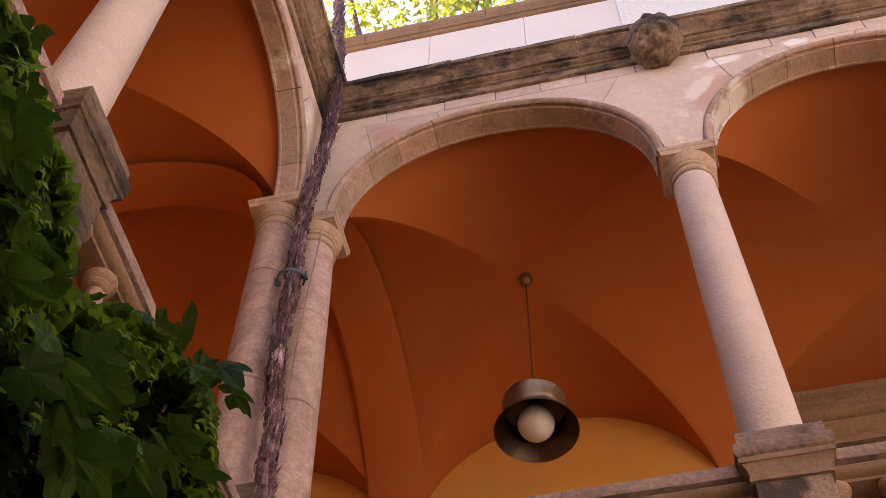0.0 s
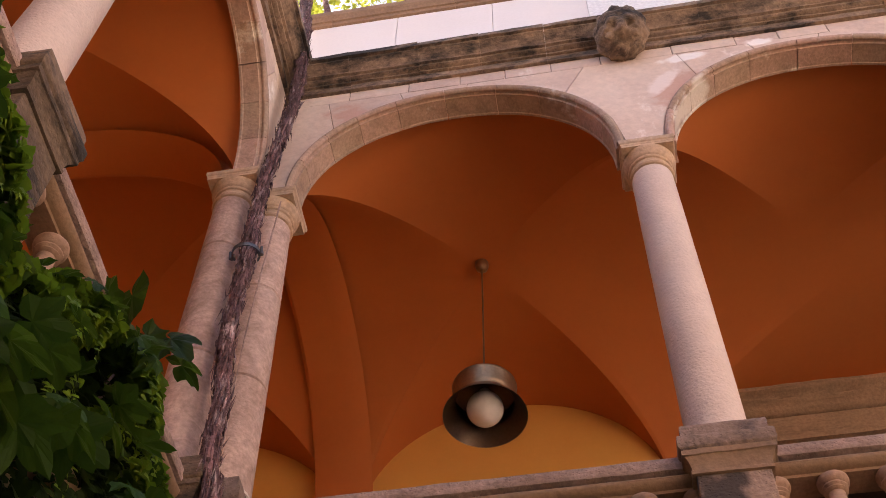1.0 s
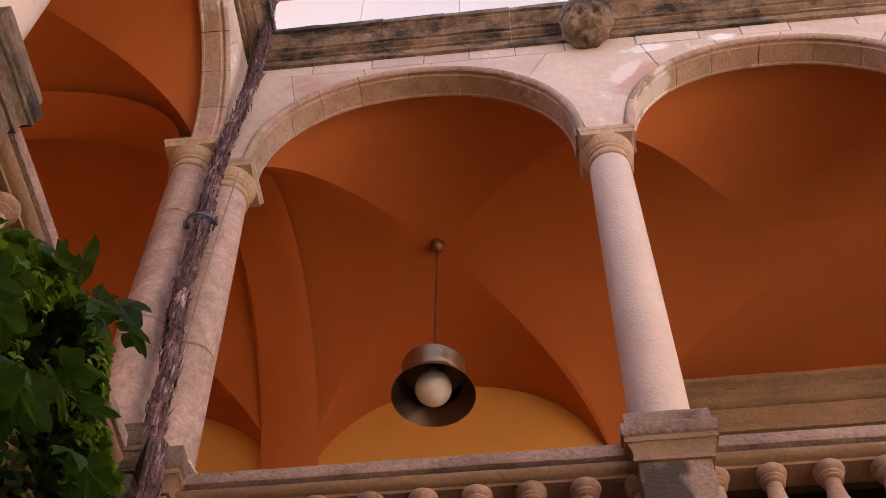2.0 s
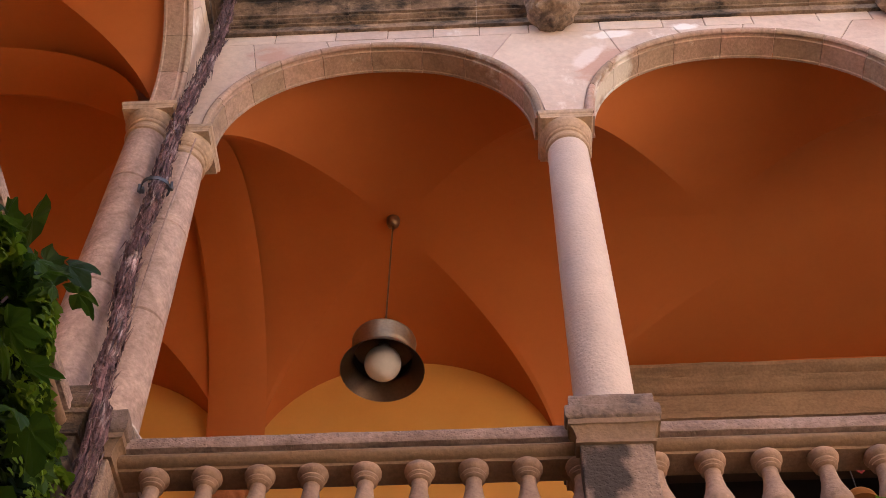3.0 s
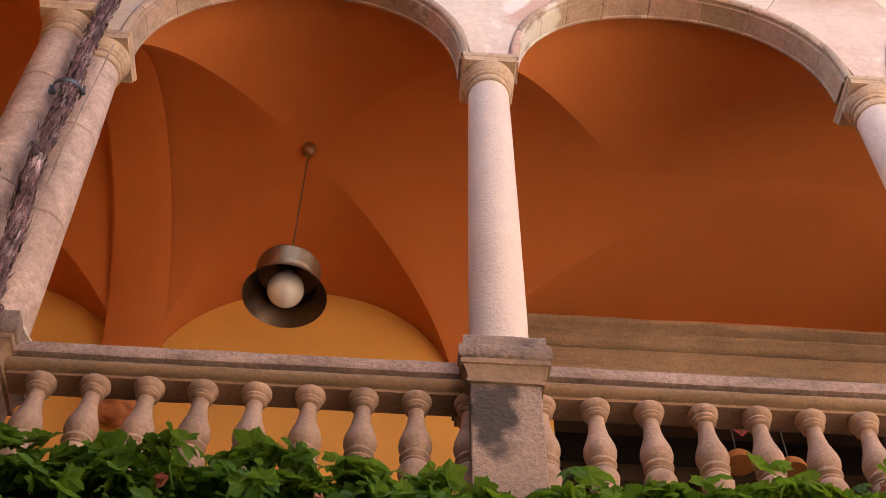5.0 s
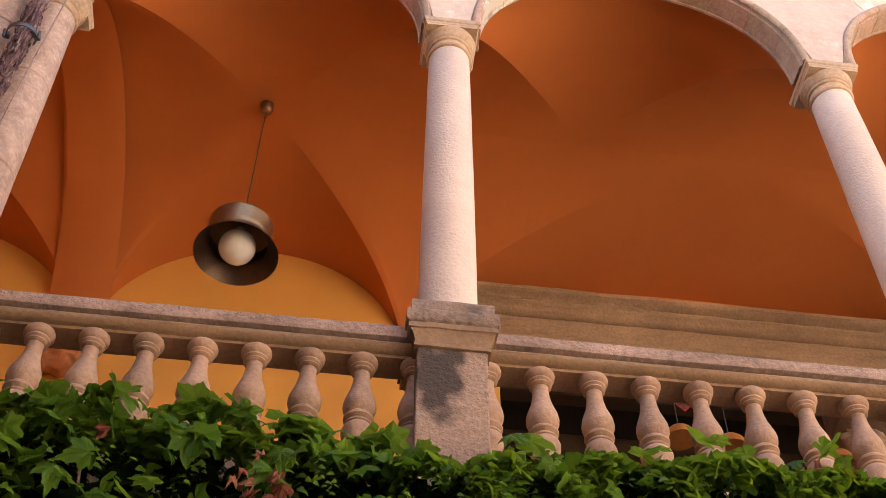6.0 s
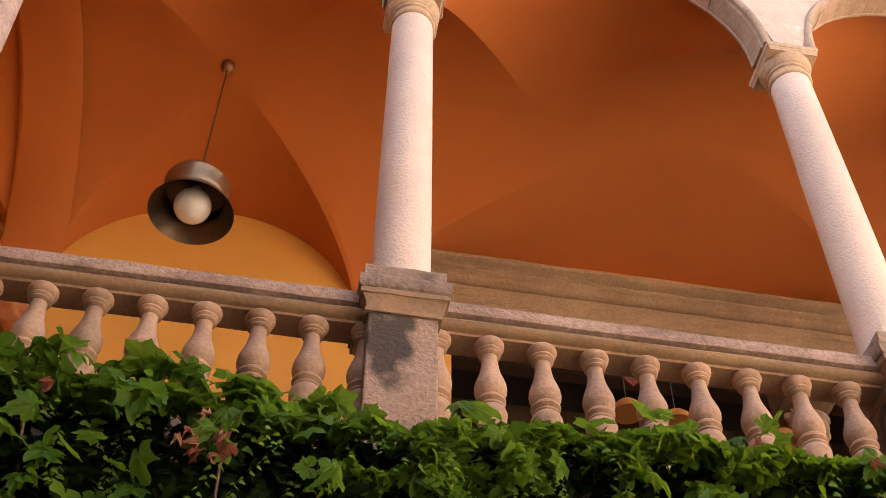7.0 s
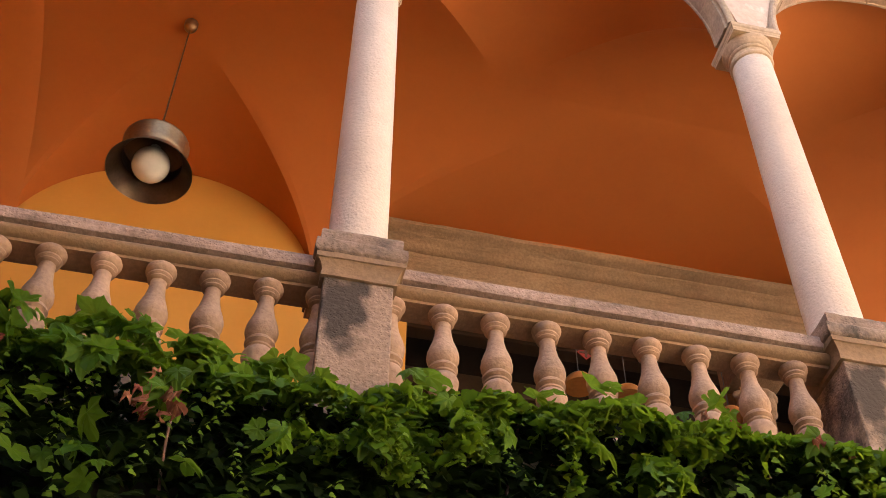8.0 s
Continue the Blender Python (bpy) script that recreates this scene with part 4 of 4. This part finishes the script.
def hedge(m, x0, x1, top, dense, foot, count, large, strings, seed, label, reach, leaf_mat, fill, focus, fresh):
    """Ivy hanging on a wall whose face is local y = -0.15; dense(x) is how thick the small leaves hang below the crest."""
    rnd = random.Random(seed)
    t = thing("ivy_hedge", label, "ivy", m)

    def surface(x, z):
        h = top(x) - z
        b = reach * (0.5 + 0.5 * min(1, max(0, h) / 0.12) ** 0.6) * (1 - 0.55 * min(1, max(0, h - 0.15) / 0.6))
        return -0.17 - b - 0.10 * noise.noise(Vector((x * 2.3 + seed, z * 2.3, 1))) - 0.10 * noise.noise(Vector((x * 5, z * 5, seed)))

    # crest and face of small leaves, thinning out downwards in clumps
    places, shoots = [], []
    while len(places) + len(shoots) < count:
        x = rnd.uniform(x0, x1)
        h = abs(rnd.gauss(0, 0.45)) + rnd.uniform(-0.05, 0.06)
        z = top(x) - h
        d = dense(x)
        clump = noise.noise(Vector((x * 3.4 + seed, z * 4.2, 9))) + 0.5 * noise.noise(Vector((x * 9, z * 9, seed)))
        if z < foot or (h > 0.10 and clump < 0.55 - 0.85 * d + 1.15 * (h - 0.10) + rnd.uniform(-0.08, 0.08)):
            continue
        y = surface(x, z) + rnd.random() ** 3 * 0.16
        rot = Euler((rnd.gauss(-1.0, 0.6), rnd.gauss(0, 0.6), rnd.gauss(0, 1.1)))
        tiny = rnd.random() < d
        young = tiny and rnd.random() < fresh and noise.noise(Vector((x * 2.1, z * 2.1, seed + 2))) > -0.1
        (shoots if young else places).append((Vector((x, y, z)), rot, rnd.uniform(0.028, 0.05) if tiny else rnd.uniform(0.055, 0.12)))
    # hanging shoots with paired little leaves
    for i in range(strings):
        x = rnd.uniform(x0, x1)
        z = top(x) - rnd.uniform(0.0, 0.45)
        y = surface(x, z) - rnd.uniform(0.0, 0.05)
        size, drift = rnd.uniform(0.026, 0.05), rnd.gauss(0, 0.012)
        for k in range(rnd.randint(5, 16)):
            z -= size * 0.55
            x += drift + rnd.gauss(0, 0.006)
            shoots.append((Vector((x + (0.4 if k % 2 else -0.4) * size, y + rnd.gauss(0, 0.006), z)), Euler((rnd.gauss(-0.7, 0.25), 0.9 if k % 2 else -0.9, rnd.gauss(0, 0.3))), size * rnd.uniform(0.8, 1.15)))
    # inner layer of leaves whose dark colour stands in for shade
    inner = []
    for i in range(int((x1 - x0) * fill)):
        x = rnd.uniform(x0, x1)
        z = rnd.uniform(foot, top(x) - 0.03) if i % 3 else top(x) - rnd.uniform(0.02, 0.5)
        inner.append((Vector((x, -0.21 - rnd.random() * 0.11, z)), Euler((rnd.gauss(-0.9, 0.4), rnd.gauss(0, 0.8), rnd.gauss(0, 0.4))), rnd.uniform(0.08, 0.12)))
    scatter("foliage", places, SMALL, IVY, t)
    scatter("young_foliage", shoots, SMALL, SHOOT, t, "small bright yellow-green new leaves")
    scatter("inner_foliage", inner, SMALL, SHADE_LEAF, t, "inner leaves coloured dark for the shade deep inside")
    meshes = []
    for vs, fs in LARGE:
        me = bpy.data.meshes.new("leaf")
        me.from_pydata(vs, [], fs)
        me.materials.append(leaf_mat)
        meshes.append(me)
    for i in range(large):
        x = rnd.uniform(*focus) if i % 3 else rnd.uniform(x0, x1)
        crest = rnd.random() < 0.6
        z = top(x) + (rnd.uniform(-0.03, 0.10) if crest else -abs(rnd.gauss(0.1, 0.35)))
        ob = part("leaf", meshes[i % 4], None, t)
        s = rnd.uniform(0.11, 0.215)
        ob.location = (x, surface(x, min(z, top(x) - 0.03)) - 0.035, z)
        ob.rotation_euler = (rnd.gauss(-0.95 if crest else -0.75, 0.45), rnd.gauss(0, 0.5), rnd.gauss(0, 1.0))
        ob.scale = (s, s, s)
    # woody runners under the leaves
    for i in range(int((x1 - x0) * 2)):
        x = rnd.uniform(x0, x1)
        pts = [Vector((x + 0.3 * noise.noise(Vector((i * 5.3, z * 0.8, 2))), surface(x, z) + 0.16, z)) for z in [foot + (top(x) - foot) * j / 20 for j in range(20)]]
        part("runner", strand(pts, 0.012, 0.006, seed * 100 + i, 5), BARK, t)
    return t


main_top = lambda x: float(np.interp(x, (0, 0.75, 1.42, 1.9, 2.1, 2.4, 2.62, 2.85, 3.05, 3.5, 4.2, 5.0, 9), (4.93, 4.93, 4.92, 4.91, 4.91, 4.89, 4.86, 4.97, 5.01, 5.0, 4.98, 4.94, 4.90))) + 0.03 * noise.noise(Vector((x * 1.7, 0, 0))) + 0.04 * noise.noise(Vector((x * 5, 3, 0)))
main_dense = lambda x: float(np.interp(x, (0, 1.9, 2.5, 3.6, 4.3, 9), (0.10, 0.14, 0.75, 0.80, 0.50, 0.50)))
ivy = hedge(MAIN, 0.1, 9.0, main_top, main_dense, 3.2, 16000, 300, 150, 3, "dense green ivy hanging on the wall below the balustrade", 0.32, YOUNG, 2200, (0.3, 2.35), 0.6)
wing_top = lambda x: float(np.interp(x, (-4.6, -2.8, -2.35, -2.0, -1.66, -1.2, -0.5, 0.0), (5.45, 5.48, 5.25, 5.15, 5.32, 5.58, 5.48, 5.42))) + 0.06 * noise.noise(Vector((x * 5, 7, 0)))
wing_dense = lambda x: float(np.interp(x, (-4.6, -2.0, -1.5, -0.3), (0.75, 0.75, 0.40, 0.35)))
side = hedge(WING, -4.6, -0.25, wing_top, wing_dense, 3.4, 13000, 40, 110, 8, "dense green vine leaves hanging over the side balustrade", 0.28, BIG, 2200, (-1.9, -0.5), 0.75)
big_meshes = []
for vs, fs in (vine_leaf(41, 0.35), vine_leaf(42, 0.6, 0.95), vine_leaf(43, 0.1), vine_leaf(44, -0.25, 0.92)):
    me = bpy.data.meshes.new("leaf")
    me.from_pydata(vs, [], fs)
    me.materials.append(BIG)
    big_meshes.append(me)
rnd = random.Random(15)
for i in range(40):
    x = -0.85 - 2.3 * (i + rnd.random()) / 40
    z = wing_top(x) + rnd.uniform(-0.9, 0.20 if x > -1.5 else -0.42)
    ob = part("leaf", big_meshes[i % 4], None, side, "large pointed vine leaf")
    s = rnd.uniform(0.19, 0.32)
    ob.location, ob.scale = (x, -0.47 - 0.08 * rnd.random(), z), (s, s, s)
    ob.rotation_euler = (rnd.gauss(-1.0, 0.35), rnd.gauss(0, 0.3), rnd.gauss(0.5, 0.7))
dry_meshes = []
for vs, fs in (vine_leaf(31, 1.2), vine_leaf(32, -1.4), vine_leaf(33, 1.8)):
    vs = [(x * 0.75 + 0.10 * noise.noise(Vector((z * 4, x * 4, 3))), 0.22 * math.sin(9 * x + 4 * z) + 0.25 * noise.noise(Vector((x * 8, z * 8, 9))), z * 0.9 + 0.12 * math.sin(8 * x)) for x, y, z in vs]
    me = bpy.data.meshes.new("dry_leaf")
    me.from_pydata(vs, [], fs)
    me.materials.append(DRY)
    dry_meshes.append(me)
rnd = random.Random(77)
for i, (x, z, s) in enumerate(((1.79, 4.56, 0.11), (1.82, 4.52, 0.12), (1.775, 4.52, 0.10), (1.80, 4.48, 0.09), (1.89, 4.58, 0.11), (1.90, 4.53, 0.13), (1.875, 4.50, 0.09), (1.815, 4.64, 0.07), (1.83, 4.68, 0.05), (1.22, 4.72, 0.09), (4.55, 4.86, 0.10), (4.2, 4.90, 0.09), (4.05, 4.92, 0.07), (4.72, 4.84, 0.08))):
    ob = part("leaf", dry_meshes[i % 3], None, ivy, "withered red-brown leaf")
    ob.location, ob.scale = (x + rnd.gauss(0, 0.008), -0.60 + rnd.uniform(0, 0.03) if x < 3 else -0.52, z), (s, s, s)
    ob.rotation_euler = (rnd.gauss(-0.4, 0.4), rnd.gauss(0, 0.8), rnd.gauss(0, 0.6))

# ---- tree behind the roof ----
tree = thing("tree", "tall leafy tree with sunlit yellow-green crown behind the roof", "tree", pose(-0.8, 5.4, 0))
limbs = [[(0, 0, 0), (0.1, 0, 6), (-0.1, 0.1, 12), (0.2, 0, 18), (0.1, 0.1, 24), (0.0, 0.0, 28)], [(0.0, 0, 14), (-1.4, -0.5, 18), (-3.0, -0.8, 22)], [(0.1, 0, 15), (1.6, -0.6, 19), (3.2, -1.0, 23)],
    [(0, 0, 17), (0.8, -1.0, 21), (1.6, -1.6, 25)], [(0, 0, 18), (-0.9, -0.9, 22), (-1.6, -1.6, 26)], [(0.1, 0, 19), (1.4, 0.5, 22), (2.8, 0.6, 26)], [(0, 0, 20), (-1.2, 0.4, 23), (-2.6, 0.5, 27)]]
for i, pts in enumerate(limbs):
    part("trunk" if i == 0 else "limb", strand(along(pts, 0.4), 0.32 if i == 0 else 0.11, 0.04, 60 + i, 8), BARK, tree, smooth=40)
rnd = random.Random(21)
places = []
tips = [p for pts in limbs for p in along(pts, 0.6) if p.z > 17]
while len(places) < 12000:
    c = rnd.choice(tips) + Vector((rnd.gauss(0, 0.9), rnd.gauss(0, 0.8), rnd.gauss(0, 0.8)))
    if noise.noise(c * 0.9) < -0.05 or noise.noise(c * 2.3) < -0.08:
        continue
    places.append((c, Euler((rnd.uniform(-1.4, 0.6), rnd.gauss(0, 0.8), rnd.uniform(0, 6.28))), rnd.uniform(0.12, 0.24)))
scatter("crown", places, TREE_LEAF, TREE, tree)

# ---- things seen between the balusters ----
def dish_lamp(x, z, label):
    t = thing("dish_lamp", label, "lamp", pose(x, DEPTH - 0.03, z), group="doorway lamps")
    part("dish", lathe(bmesh.new(), [(0.13, -0.05), (0.128, -0.02), (0.115, 0.02), (0.085, 0.055), (0.04, 0.075), (0.012, 0.08)], 28), WOOD, t, smooth=50)
    part("cord", lathe(bmesh.new(), [(0.005, 0.07), (0.005, 9.01 - z)], 6), IRON, t)
    return t


for x, z in ((4.85, 8.17), (5.26, 8.12), (6.15, 8.05)):
    dish_lamp(x, z, "small orange-brown wooden lamp shade hanging in the doorway")


def corbel(x, z, label, mat):
    bm = bmesh.new()
    box(bm, x - 0.22, x + 0.22, DEPTH - 0.26, DEPTH - 0.004, z + 0.10, z + 0.18, 0.01)
    bmesh.ops.create_icosphere(bm, subdivisions=4, radius=1.0, matrix=Matrix.Translation((x, DEPTH - 0.10, z - 0.06)) @ Matrix.Diagonal((0.19, 0.13, 0.17, 1)))
    for v in bm.verts:
        if v.co.z < z + 0.08:
            v.co += (v.co - Vector((x, DEPTH, z))).normalized() * (0.05 * noise.noise(v.co * 11) + 0.02 * noise.noise(v.co * 25))
    return tagged(part("corbel", bm, mat, smooth=50), label, "corbel")


corbel(-0.10, 8.40, "carved stone corbel under the vault, tinted orange", TERRA)
wall("door_pier", 6.24, 6.50, DEPTH - 0.12, DEPTH + 0.2, FLOOR_Z, 9.06, GOLD, "stone pier between the openings of the doorway")
corbel(6.37, 8.22, "rough carved stone capital beside the doorway", GOLD)
sign = thing("sign", "small red diamond-shaped sign with a dark cross in the doorway", "sign", pose(4.94, DEPTH - 0.004, 8.53))
part("plate", prism(bmesh.new(), [(-0.075, 0.0), (0.0, -0.075), (0.075, 0.0), (0.0, 0.075)], -0.008, 0.0, 0.002, 0.0), RED, sign)
part("hanger", box(bmesh.new(), -0.004, 0.004, -0.006, 0.0, 0.07, 0.54), IRON, sign)
part("bar", box(bmesh.new(), -0.055, 0.055, -0.013, -0.009, -0.010, 0.010), DARKWOOD, sign)
part("bar", box(bmesh.new(), -0.010, 0.010, -0.017, -0.0135, -0.055, 0.055), DARKWOOD, sign)

# beams under the ceiling of the dark room
for k in range(6):
    b = box(bmesh.new(), DOOR_X - 0.5, 8.4, DEPTH + 0.7 + 0.75 * k, DEPTH + 0.85 + 0.75 * k, 9.2, 9.4, 0.01)
    tagged(part("ceiling_beam", b, DARKWOOD), "dark wooden beam under the ceiling of the inner room", "beam", group="room beams", kind="structure")
